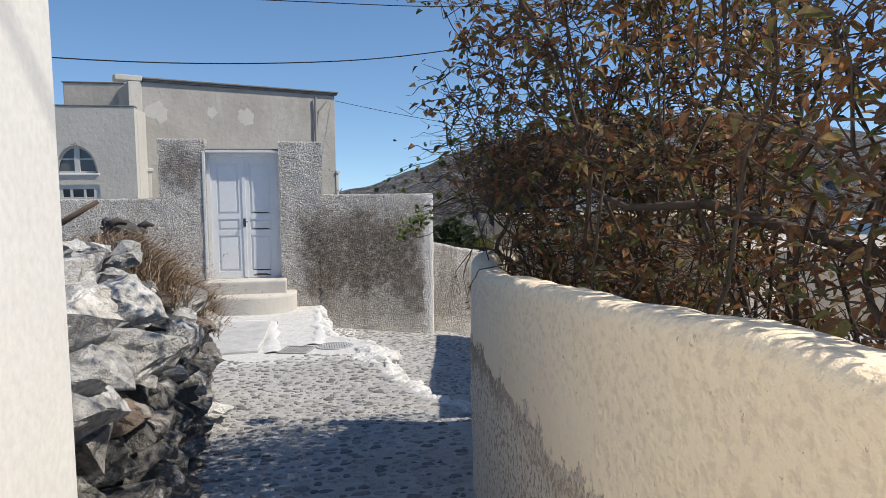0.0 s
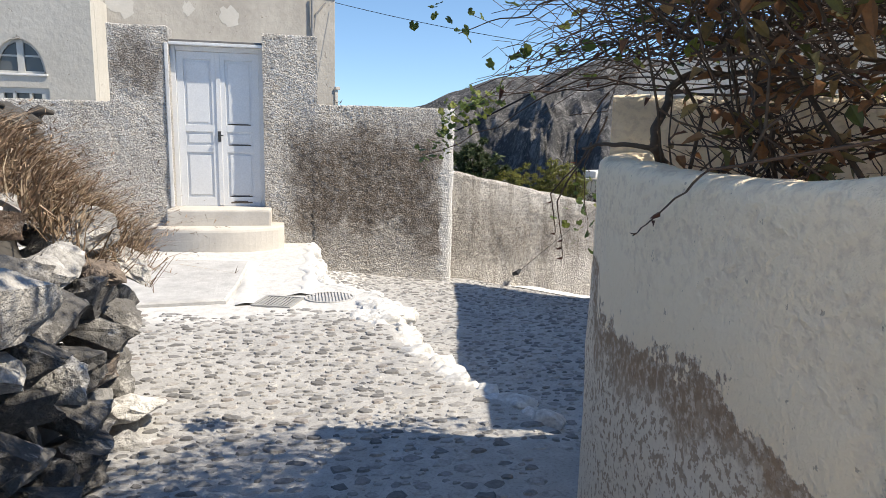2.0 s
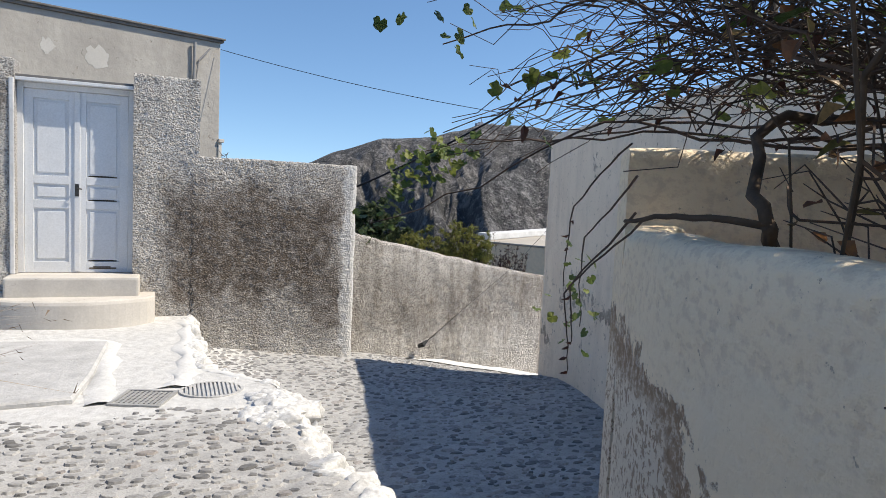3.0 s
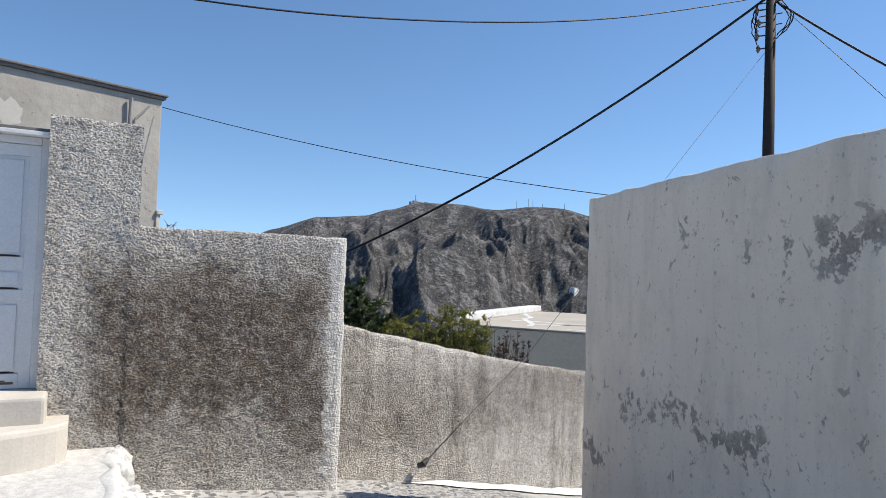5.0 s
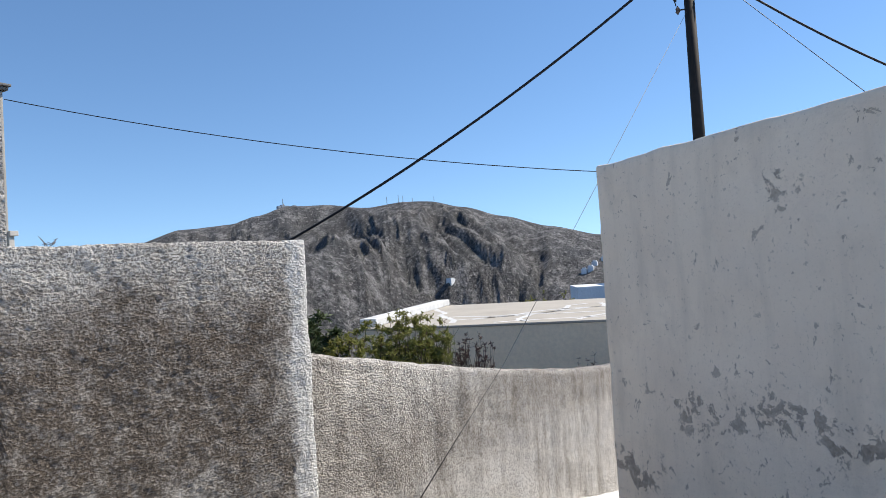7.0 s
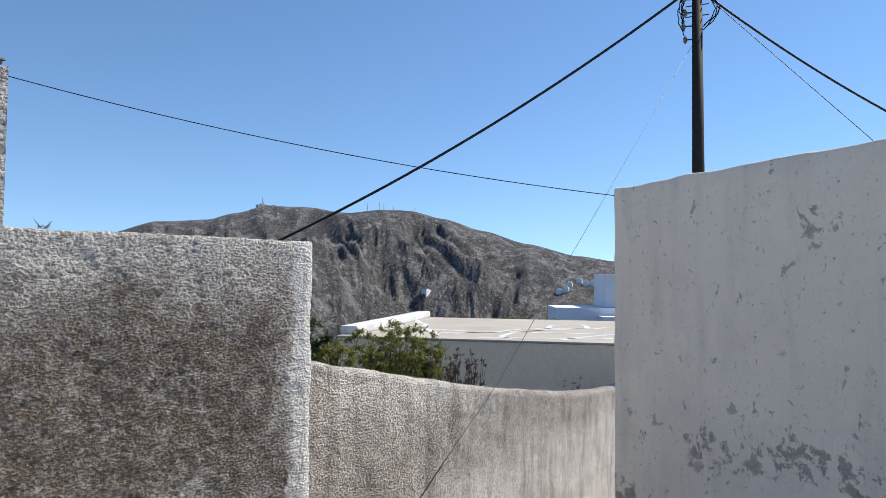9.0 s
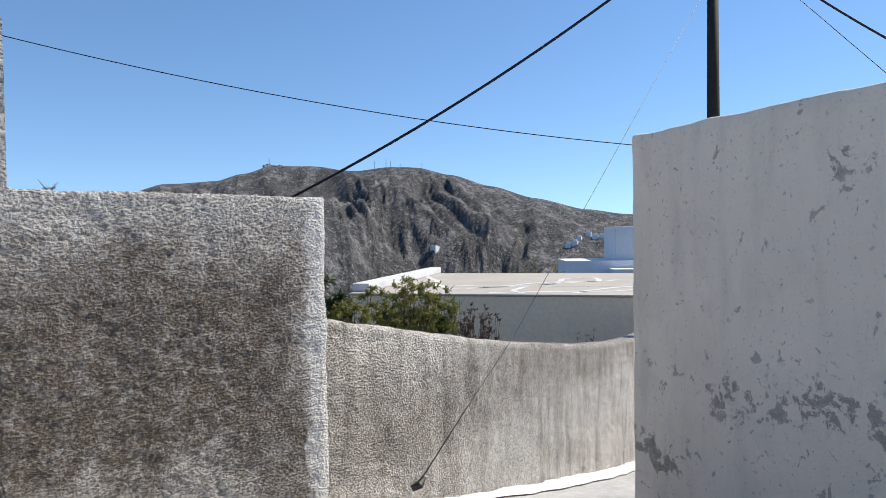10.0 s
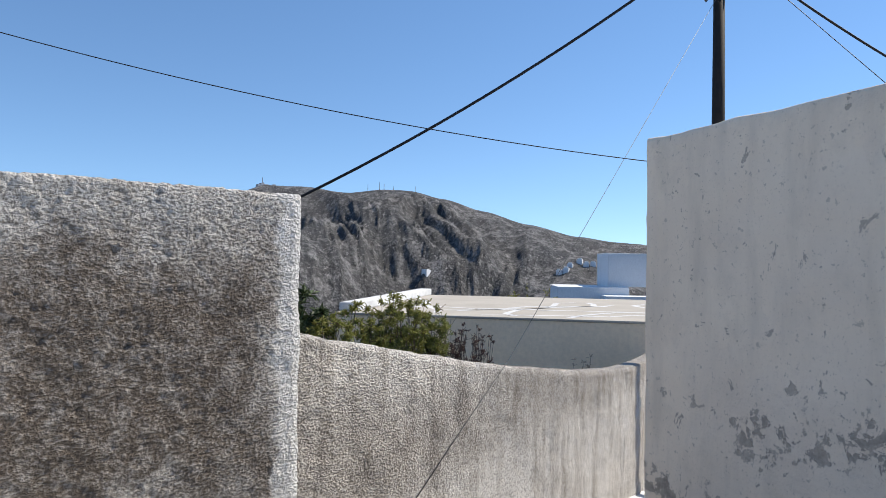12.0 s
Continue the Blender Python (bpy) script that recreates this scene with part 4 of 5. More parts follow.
def build_kerb():
    kerb = thing("kerb", "rough whitewashed stone edging between two lane levels", "kerb", at=(0, 0, 0))
    rnd = random.Random(5)
    for (ax, ay), (bx, by) in zip(KERB, KERB[1:]):
        l = math.hypot(bx - ax, by - ay)
        n = max(2, int(l / 0.13))
        for k in range(n):
            f = (k + 0.5) / n
            x, y = ax + (bx - ax) * f, ay + (by - ay) * f
            hi, lo = upper_z(y), lower_z(x + 0.2, y)
            for row in range(2 if y < 8.8 else 1):
                w = rnd.uniform(0.16, 0.30)
                h = max(0.12, (hi - lo) * rnd.uniform(0.8, 1.2))
                ox = row * 0.10 - 0.02 + rnd.uniform(-0.03, 0.03)
                zc = hi - h / 2 + 0.03 - row * 0.08 + rnd.uniform(-0.02, 0.02)
                set_stone(LIMED, "kerb_stone", kerb, (x + ox, y + rnd.uniform(-0.03, 0.03), zc), (w, w * 1.15, h), rnd, 0.25)
    # thick whitewashed corner beside the drain covers
    for k in range(26):
        a = rnd.uniform(0, 6.28)
        r = math.sqrt(rnd.random())
        x, y = 0.93 + 0.2 * r * math.cos(a), 8.0 + 0.36 * r * math.sin(a)
        s = rnd.uniform(0.2, 0.34)
        set_stone(LIMED, "kerb_stone", kerb, (x, y, -0.545 + 0.05 * (1 - r)), (s, s, 0.2), rnd, 0.12)
    return kerb


build_kerb()


def build_ridge(line, width, height, label):
    """A low, thick, hand-laid band of whitewash along a plan line."""
    v, f = [], []
    pts = smooth_line([(x, y, 0) for x, y in line], 9)
    for i, (x, y, _) in enumerate(pts):
        a, b = Vector(pts[max(i - 1, 0)]), Vector(pts[min(i + 1, len(pts) - 1)])
        d = (b - a).normalized()
        w = width * (1 + 0.9 * wobble(x, y, 0, 4.0))
        for k, (o, h) in enumerate(((-1.0, -0.02), (-0.8, 0.4), (-0.4, 0.9), (0.0, 1.0), (0.45, 0.85), (0.8, 0.4), (1.0, -0.02))):
            o += 0.3 * wobble(x, y, k, 8.0)
            px, py = x - d.y * o * w, y + d.x * o * w
            v.append((px, py, ground_z(px, py) + h * height + 0.012 * wobble(px, py, 0, 9.0)))
        if i:
            f += [((i - 1) * 7 + k, (i - 1) * 7 + k + 1, i * 7 + k + 1, i * 7 + k) for k in range(6)]
    return tagged(mesh_part("painted_ridge", v, f, M_LIME, smooth=True), label, "trim", kind="structure")


build_ridge(((0.42, 11.3), (0.40, 10.5), (0.36, 9.7), (0.34, 9.1), (0.27, 8.6)), 0.12, 0.022, "thick whitewashed edge running down from the steps")
build_ridge(((0.36, 9.3), (0.62, 9.0), (0.9, 8.72), (1.10, 8.42)), 0.06, 0.012, "whitewashed line round the drain cover")
build_ridge(((-2.4, 10.55), (-1.2, 10.42), (-0.40, 10.25), (-0.30, 9.6), (-0.28, 8.9), (-0.24, 8.3)), 0.10, 0.024, "whitewashed rim of the landing")


# whitewashed strip at the foot of the low wall
def build_foot_strip():
    v, f = [], []
    pts = []
    for (ax, ay), (bx, by) in zip(LOW_LINE[1:], LOW_LINE[2:]):
        pts += [(ax + (bx - ax) * k / 10, ay + (by - ay) * k / 10) for k in range(10)]
    for i, (x, y) in enumerate(pts):
        w = 0.04 + 0.10 * ease(3.4, 4.2, x) + 0.10 * ease(4.5, 7.0, x) + 0.06 * wobble(x, y, 0, 2.5)
        z = ground_z(x, y - w) + 0.006
        v += [(x, y + 0.01, z + 0.05 * ease(3.3, 4.0, x)), (x + 0.02, y - 0.03, z + 0.025 * ease(3.3, 4.0, x)), (x + 0.06, y - w, z)]
        if i:
            for k in range(2):
                a = (i - 1) * 3 + k
                f.append((a, a + 1, a + 4, a + 3))
    return tagged(mesh_part("painted_strip", v, f, M_LIME, smooth=True), "whitewashed fillet along the foot of the wall", "trim", kind="structure")


build_foot_strip()


# ---- dry stone terrace wall ----
def build_stone_wall():
    wall = thing("stone_wall", "dry-stone terrace wall of sharp grey boulders, coloured dark as shaded below, whitened and sunlit-pale above", "stone wall", at=(0, 0, 0))
    rnd = random.Random(11)
    # face, course by course
    z = -0.52
    while z < 0.95:
        h = rnd.uniform(0.11, 0.23)
        y = 1.72 + rnd.uniform(-0.1, 0.1)
        while y < 5.98:
            w = rnd.uniform(0.16, 0.44)
            lo, yc = upper_z(y), y + w / 2
            if z + h > lo - 0.05 and z + h * 0.5 < rim_z(yc):
                x = -0.56 - 0.10 * (z - lo) + rnd.uniform(-0.06, 0.05) - 0.6 * max(0, y - 5.55)
                s = (rnd.uniform(0.24, 0.36), w * 1.06, h * 1.08)
                high = z + h * 0.5 > rim_z(yc) - 0.12
                ob = set_stone(PALE_SUNLIT_ROCKS if rnd.random() < (0.6 if high else 0.08) else ROCKS, "stone", wall, (x - 0.08, yc, z + h / 2), s, rnd, 0.2)
                ob.rotation_euler = (rnd.uniform(-0.2, 0.2), rnd.uniform(-0.25, 0.25), rnd.uniform(-0.35, 0.35))
            y += w
        z += h * 0.95
    # far end, turning back
    for k in range(34):
        f = rnd.random()
        x = -0.78 - 1.3 * f
        s = rnd.uniform(0.18, 0.36)
        zz = rnd.uniform(-0.45, pile_z(x, 6.0) - 0.05)
        set_stone(ROCKS if zz < pile_z(x, 6.0) - 0.25 else PALE_SUNLIT_ROCKS, "stone", wall, (x, 5.98 + 0.45 * f + rnd.uniform(-0.1, 0.1), zz), (s, s, s * 0.75), rnd, 0.5)
    # bank of loose stones above the face, the larger ones near the edge
    spots = []
    for k in range(900):
        x, y = -0.62 - rnd.random() ** 1.2 * 1.9, rnd.uniform(1.85, 6.25)
        r = rnd.uniform(0.09, 0.23) * (1.0 if x > -1.5 else 0.8)
        if any((x - a) ** 2 + (y - b) ** 2 < (0.74 * (r + c)) ** 2 for a, b, c in spots):
            continue
        spots.append((x, y, r))
        ob = set_stone(PALE_SUNLIT_ROCKS if rnd.random() < 0.86 else ROCKS, "stone", wall, (x, y, pile_z(x, y) - 0.03 + rnd.uniform(-0.04, 0.05)), (r * 2.1, r * 2.2 * rnd.uniform(0.85, 1.3), r * rnd.uniform(1.0, 1.5)), rnd, 0.3)
        ob.rotation_euler.y += 0.35
    return wall


build_stone_wall()


# ---- dry plants on the terrace ----
def build_dry_grass():
    rnd = random.Random(21)
    v, f = [], []
    for k in range(5200):
        q = rnd.random()
        x = rnd.gauss(-1.05, 0.28)
        y = rnd.gauss(6.0, 0.34)
        if x > -0.62 or y < 5.3 or y > 6.45:
            continue
        base = pile_z(x, y) - 0.06 - 0.6 * max(0, y - 6.15)
        lean = Vector((rnd.gauss(0.03, 0.14), rnd.gauss(-0.02, 0.14), 0))
        ht = rnd.uniform(0.10, 0.34)
        droop = rnd.uniform(0, 0.12)
        p0 = Vector((x, y, base))
        p1 = p0 + lean * 0.5 + Vector((0, 0, ht * 0.6))
        p2 = p0 + lean * 1.3 + Vector((0.05, 0, ht - droop))
        w = rnd.uniform(0.002, 0.0045)
        s = Vector((rnd.gauss(0, 1), rnd.gauss(0, 1), 0)).normalized() * w
        b = len(v)
        v += [tuple(p0 - s), tuple(p0 + s), tuple(p1 + s), tuple(p1 - s), tuple(p2)]
        f += [(b, b + 1, b + 2, b + 3), (b + 3, b + 2, b + 4)]
        if q < 0.35:
            for _ in range(3):
                c = p1.lerp(p2, rnd.random())
                d = Vector((rnd.gauss(0, 1), rnd.gauss(0, 1), rnd.gauss(0.2, 0.6))).normalized() * rnd.uniform(0.015, 0.05)
                u = d.cross(Vector((0.3, 0.5, 0.8))).normalized() * rnd.uniform(0.002, 0.005)
                b = len(v)
                v += [tuple(c - u), tuple(c + u), tuple(c + d)]
                f += [(b, b + 1, b + 2)]
    ob = mesh_part("dry_grass", v, f, M_STRAW)
    return tagged(ob, "tangle of dry brown grass and dead stalks", "grass", kind="stuff")


build_dry_grass()


def build_dead_wood():
    ob = thing("dead_branch", "dark dead branch lying across the terrace rubble", "branch", at=(-1.9, 6.8, 1.0))
    v, f = [], []
    tube(v, f, [(-0.75, 0.1, -0.08), (-0.4, 0.05, 0.05), (-0.1, 0, 0.22), (0.2, -0.02, 0.40)], [0.035, 0.035, 0.03, 0.022], 7)
    mesh_part("limb", v, f, M_TWIG, ob, smooth=True)
    stump = thing("rubble_heap", "blackened stump and roots heaped on the rubble", "stump", at=(-1.45, 6.62, 1.12))
    rnd = random.Random(8)
    v, f = [], []
    for k in range(16):
        a = rnd.uniform(0, 6.28)
        l = rnd.uniform(0.08, 0.22)
        p = Vector((rnd.gauss(0, 0.12), rnd.gauss(0, 0.06), rnd.uniform(-0.12, 0.1)))
        d = Vector((math.cos(a), 0.4 * math.sin(a), rnd.uniform(-0.3, 0.5)))
        tube(v, f, [tuple(p), tuple(p + d * l * 0.5 + Vector((0, 0, 0.04))), tuple(p + d * l)], [0.05, 0.035, 0.012], 6)
    tagged(mesh_part("roots", v, f, M_CORE, stump, smooth=True), kind="stuff")
    m = ROCKS[3].copy()
    m.materials.clear()
    m.materials.append(M_CORE)
    core = new("core", m)
    core.parent = stump
    core.matrix_basis = Matrix.LocRotScale((0, 0, -0.02), Euler((0.3, 0.2, 0)), Vector((0.42, 0.3, 0.3)))


build_dead_wood()


# ---- shrub and vine over the garden wall ----
def leaf_into(v, f, at, d, up, length, width, fold=0.35, curl=0.3):
    """A folded, curled leaf of six points."""
    d = d.normalized()
    s = d.cross(up)
    s = s.normalized() if s.length > 1e-3 else Vector((1, 0, 0))
    n = s.cross(d).normalized()
    b = len(v)
    mid = at + d * length * 0.45 - n * curl * length * 0.12
    tip = at + d * length - n * curl * length * 0.55
    l = at + d * length * 0.42 + s * width * 0.5 + n * fold * width
    r = at + d * length * 0.42 - s * width * 0.5 + n * fold * width
    l2 = at + d * length * 0.78 + s * width * 0.33 + n * fold * width * 0.4 - n * curl * length * 0.3
    r2 = at + d * length * 0.78 - s * width * 0.33 + n * fold * width * 0.4 - n * curl * length * 0.3
    v += [tuple(p) for p in (at, l, mid, r, l2, tip, r2)]
    f += [(b, b + 2, b + 1), (b, b + 3, b + 2), (b + 1, b + 2, b + 5, b + 4), (b + 2, b + 3, b + 6, b + 5)]


def lobed_into(v, f, at, d, up, size, rnd):
    """A lobed, slightly cupped vine leaf."""
    d = d.normalized()
    s = d.cross(up)
    s = s.normalized() if s.length > 1e-3 else Vector((1, 0, 0))
    n = s.cross(d).normalized()
    b = len(v)
    v.append(tuple(at + d * size * 0.45))
    prof = (0.16, 0.44, 0.50, 0.46, 0.54, 0.50, 0.48, 0.56, 0.58, 0.56, 0.48, 0.50, 0.54, 0.46, 0.50, 0.44)
    m = len(prof)
    for k, r in enumerate(prof):
        q = math.pi + 2 * math.pi * k / m
        r = r * rnd.uniform(0.88, 1.1)
        c = at + d * size * (0.45 + r * 0.9 * math.cos(q)) + s * size * r * 1.05 * math.sin(q)
        v.append(tuple(c + n * size * (0.18 * r * rnd.uniform(-0.6, 1.2))))
    for k in range(m):
        f.append((b, b + 1 + k, b + 1 + (k + 1) % m))


def wander(rnd, p, q, n=6, amount=0.12):
    """A crooked line from p to q."""
    p, q = Vector(p), Vector(q)
    l = (q - p).length
    out = []
    off = Vector((0, 0, 0))
    for k in range(n + 1):
        t = k / n
        if 0 < k < n:
            off = off * 0.6 + Vector((rnd.gauss(0, 1), rnd.gauss(0, 1), rnd.gauss(0, 1))) * amount * l / n * 1.5
        else:
            off = Vector((0, 0, 0)) if k == 0 else off * 0.5
        out.append(p.lerp(q, t) + off)
    return out


def build_shrub():
    shrub = thing("shrub", "tall garden shrub with browning autumn leaves and bare stems", "shrub", at=(2.0, 2.6, 0.6))
    base = Vector((2.0, 2.6, 0.6))
    rnd = random.Random(31)
    tv, tf, lv, lf = [], [], [], []
    for k in range(96):
        x, y = rnd.uniform(1.38, 2.8), rnd.uniform(0.0, 3.9)
        if k > 90:
            x, y = rnd.uniform(2.2, 2.8), rnd.uniform(3.3, 4.1)
        elif k > 79:
            x, y = rnd.uniform(1.5, 1.75), rnd.uniform(3.5, 4.0)
        p = Vector((x, y, garden_z(x, y) - 0.05)) - base
        h = rnd.uniform(2.0, 3.4) * (1.0 if y < 3.4 or x > 2.5 else rnd.uniform(0.55, 0.8))
        if y < 1.25:
            h *= 0.3 if y < 0.5 else 0.65
        q = p + Vector((rnd.gauss(-0.15, 0.25), rnd.gauss(0.12, 0.3), h))
        if 79 < k < 85:
            q = p + Vector((rnd.uniform(-0.75, -0.25), rnd.uniform(0.0, 0.5), rnd.uniform(1.1, 2.1)))
        stem = wander(rnd, p, q, 9, 0.25)
        r0 = rnd.uniform(0.007, 0.016) * (1.0 if y < 3.2 else 0.55)
        sv, sf = [], []
        tube(sv, sf, stem, [r0 * (1 - 0.75 * i / 9) for i in range(10)], 5)
        mesh_part("stem", sv, sf, M_BARK, shrub, smooth=True)
        for i in range(1, 10):
            for _ in range(4):
                a = rnd.uniform(0, 6.28)
                d = Vector((math.cos(a), math.sin(a), rnd.uniform(-0.2, 0.9)))
                l = rnd.uniform(0.15, 0.5) * (1.2 - 0.05 * i)
                e = stem[i] + d.normalized() * l
                wx, wy, wz = e + base
                lim = 0.68 if wz > 1.45 else near_x(wy) + 0.13
                if wx < lim or wy < -0.4:
                    continue
                tw = wander(rnd, stem[i], e, 4, 0.3)
                tube(tv, tf, tw, [0.004, 0.0035, 0.003, 0.0022, 0.0012], 3)
                share = 0.45 if wy < 3.0 else 0.45 - 0.41 * ease(3.0, 4.1, wy) * (1 - ease(2.0, 2.5, wz))
                for j in range(1, 5):
                    for _ in range(4):
                        if rnd.random() > share:
                            continue
                        dd = Vector((rnd.gauss(0, 1), rnd.gauss(0, 1), rnd.gauss(-0.1, 0.7)))
                        up = Vector((rnd.gauss(0, 0.6), rnd.gauss(0, 0.6), 1))
                        at = tw[j] + dd.normalized() * rnd.uniform(0.005, 0.03)
                        leaf_into(lv, lf, at, dd, up, rnd.uniform(0.035, 0.075) * (0.88 + 0.2 * ease(1.5, 2.8, wy)), rnd.uniform(0.018, 0.036) * (0.88 + 0.2 * ease(1.5, 2.8, wy)), rnd.uniform(0.1, 0.5), rnd.uniform(-0.2, 0.8))
    tagged(mesh_part("twigs", tv, tf, M_TWIG, shrub, "thin bare twigs"), kind="stuff")
    tagged(mesh_part("leaves", lv, lf, M_LEAF, shrub, "curled brown, ochre and green leaves"), kind="stuff")
    v, f = [], []
    tube(v, f, [tuple(Vector(p) - base) for p in ((2.4, 1.2, 0.6), (2.05, 1.9, 1.25), (1.75, 2.45, 1.42), (1.55, 2.75, 1.40), (1.45, 3.0, 1.5))], [0.034, 0.028, 0.022, 0.016, 0.009], 8)
    mesh_part("limb", v, f, M_LIMB, shrub, "thick pale limb", smooth=True)
    return shrub


M_LIMB = plain("dull_bark", (0.13, 0.10, 0.08), (0.09, 0.07, 0.055), 15, 90, 0.9, 0.6)
build_shrub()


def build_vine():
    vine = thing("grape_vine", "straggling grape vine spilling over the wall, half leafless", "vine", at=(1.42, 4.25, 1.0))
    base = Vector((1.42, 4.25, 1.0))
    rnd = random.Random(47)
    tv, tf, gv, gf, dv, df = [], [], [], [], [], []

    def cane(points, r0, r1, n=5, amount=0.12, thin=False):
        line = []
        for a, b in zip(points, points[1:]):
            seg = wander(rnd, Vector(a) - base, Vector(b) - base, n, amount)
            line += seg if not line else seg[1:]
        m = len(line) - 1
        rr = [r0 + (r1 - r0) * i / m for i in range(m + 1)]
        if thin:
            tube(tv, tf, line, rr, 4)
        else:
            v, f = [], []
            tube(v, f, line, rr, 7)
            mesh_part("cane", v, f, M_BARK, vine, "crooked woody cane", smooth=True)
        return line

    root = (1.55, 4.3, 0.75)
    crook = (1.36, 4.15, 1.09)
    cane((root, (1.48, 4.22, 1.0), crook), 0.019, 0.016)
    cane((crook, (1.5, 4.34, 1.3), (1.8, 4.36, 1.36), (2.6, 4.3, 1.42)), 0.015, 0.010)
    cane((crook, (1.27, 4.32, 1.1), (1.27, 4.5, 1.08)), 0.009, 0.005, 5, 0.05)
    tips = [(0.70, 4.55, 1.60), (0.82, 4.65, 1.48), (0.94, 4.56, 1.34), (0.81, 5.2, 1.03), (0.95, 5.0, 1.3), (1.0, 5.25, 1.25), (0.9, 4.3, 1.75), (1.15, 5.3, 1.3)]
    lines = []
    for t in tips:
        s = (rnd.uniform(1.5, 2.2), rnd.uniform(4.0, 4.7), rnd.uniform(1.25, 1.7))
        mid = ((s[0] + t[0]) / 2, (s[1] + t[1]) / 2, max(s[2], t[2]) + rnd.uniform(0.0, 0.12))
        lines.append(cane((s, mid, t), 0.006, 0.0018, 8, 0.11, True))
    # tangle over the wall's end
    for k in range(520):
        s = Vector((rnd.uniform(1.3, 3.3), rnd.uniform(3.6, 4.95), rnd.uniform(1.36, 1.78)))
        d = Vector((rnd.gauss(-0.25, 0.5), rnd.gauss(0.1, 0.5), rnd.gauss(0.05, 0.35)))
        e = s + d.normalized() * rnd.uniform(0.3, 0.9)
        if e.x < (0.85 if e.z > 1.3 else near_x(e.y) + 0.06) or e.z < (1.33 if e.x > 1.5 else 1.1) or e.y > 5.05:
            continue
        line = cane((s, e), rnd.uniform(0.002, 0.0045), 0.001, 9, 0.34, True)
        for p in line[3:]:
            if rnd.random() < 0.13:
                lobed_into(gv, gf, p, Vector((rnd.gauss(0, 1), rnd.gauss(0, 1), rnd.gauss(-0.4, 0.5))), Vector((rnd.gauss(0, .5), rnd.gauss(0, .5), 1)), rnd.uniform(0.035, 0.06), rnd)
            elif rnd.random() < 0.1:
                leaf_into(dv, df, p, Vector((rnd.gauss(0, 1), rnd.gauss(0, 1), rnd.gauss(-0.6, 0.5))), Vector((0.2, 0.1, 1)), rnd.uniform(0.025, 0.05), rnd.uniform(0.012, 0.025), 0.5, 0.8)
    # long bare shoots arching over the cross wall
    for k in range(80):
        s = (rnd.uniform(1.7, 2.8), rnd.uniform(3.9, 4.7), rnd.uniform(1.42, 1.70))
        e = (rnd.uniform(0.85, 1.45), rnd.uniform(4.1, 5.0), rnd.uniform(1.2, 1.85))
        mid = ((s[0] + e[0]) / 2, (s[1] + e[1]) / 2, max(s[2], e[2]) + rnd.uniform(-0.03, 0.12))
        cane((s, mid, e), rnd.uniform(0.0025, 0.005), 0.0012, 9, 0.2, True)
    # hanging twigs on the wall's face and end
    for pts in (((1.25, 3.15, 1.14), (1.03, 3.34, 1.075), (1.025, 3.5, 0.97), (1.045, 3.66, 0.89)), ((1.28, 4.45, 1.08), (1.2, 4.62, 0.9), (1.24, 4.66, 0.74)), ((1.3, 4.5, 1.1), (1.3, 4.8, 0.85), (1.36, 4.85, 0.6)), ((1.45, 4.7, 1.2), (1.52, 5.05, 1.0), (1.62, 5.2, 0.66)), ((1.5, 4.8, 1.3), (1.5, 5.1, 1.1), (1.58, 5.25, 0.8))):
        line = cane(pts, 0.004, 0.0016, 6, 0.04, True)
        for p in line[-7:]:
            if rnd.random() < 0.4:
                leaf_into(dv, df, p, Vector((rnd.gauss(-0.4, 0.6), rnd.gauss(-0.3, 0.6), -0.6)), Vector((1, 0, 0.2)), rnd.uniform(0.016, 0.034), rnd.uniform(0.008, 0.016), 0.3, 0.9)
    # leafy ends
    for centre, n, spread in (((0.81, 5.2, 1.02), 8, 0.035), ((0.87, 5.2, 1.09), 15, 0.04), ((0.94, 5.2, 1.16), 26, 0.045), ((1.01, 5.2, 1.23), 34, 0.05), ((1.08, 5.2, 1.28), 20, 0.05), ((1.62, 5.2, 0.72), 18, 0.06), ((1.56, 5.15, 0.92), 6, 0.05), ((0.93, 4.57, 1.33), 4, 0.03), ((0.72, 4.55, 1.57), 5, 0.05), ((0.85, 4.6, 1.52), 6, 0.07), ((0.92, 4.3, 1.72), 7, 0.08)):
        c = Vector(centre) - base
        for _ in range(n):
            p = c + Vector((rnd.gauss(0, 1), rnd.gauss(0, 1), rnd.gauss(0, 0.8))) * spread
            lobed_into(gv, gf, p, Vector((rnd.gauss(-0.2, 0.8), rnd.gauss(-0.2, 0.8), rnd.gauss(-0.7, 0.4))), Vector((rnd.gauss(0.3, .6), rnd.gauss(-0.3, .6), 0.8)), rnd.uniform(0.024, 0.042), rnd)
    tagged(mesh_part("shoots", tv, tf, M_TWIG, vine), kind="stuff")
    mesh_part("leaves", gv, gf, M_GREENLEAF, vine, "lobed green and yellowing leaves")
    mesh_part("withered_leaves", dv, df, M_DRYLEAF, vine, "shrivelled dark red leaves")
    return vine


build_vine()


# ---- pole and cables ----
def line_between(p, q, sag, n=24):
    p, q = Vector(p), Vector(q)
    return [tuple(p.lerp(q, k / n) - Vector((0, 0, sag * 4 * (k / n) * (1 - k / n)))) for k in range(n + 1)]


def cable(name, points, r, material, label):
    v, f = [], []
    tube(v, f, points, [r] * len(points), 6)
    return tagged(mesh_part(name, v, f, material, smooth=True), label, "cable")


PX, PY, PZ = 11.39, 13.70, 6.74


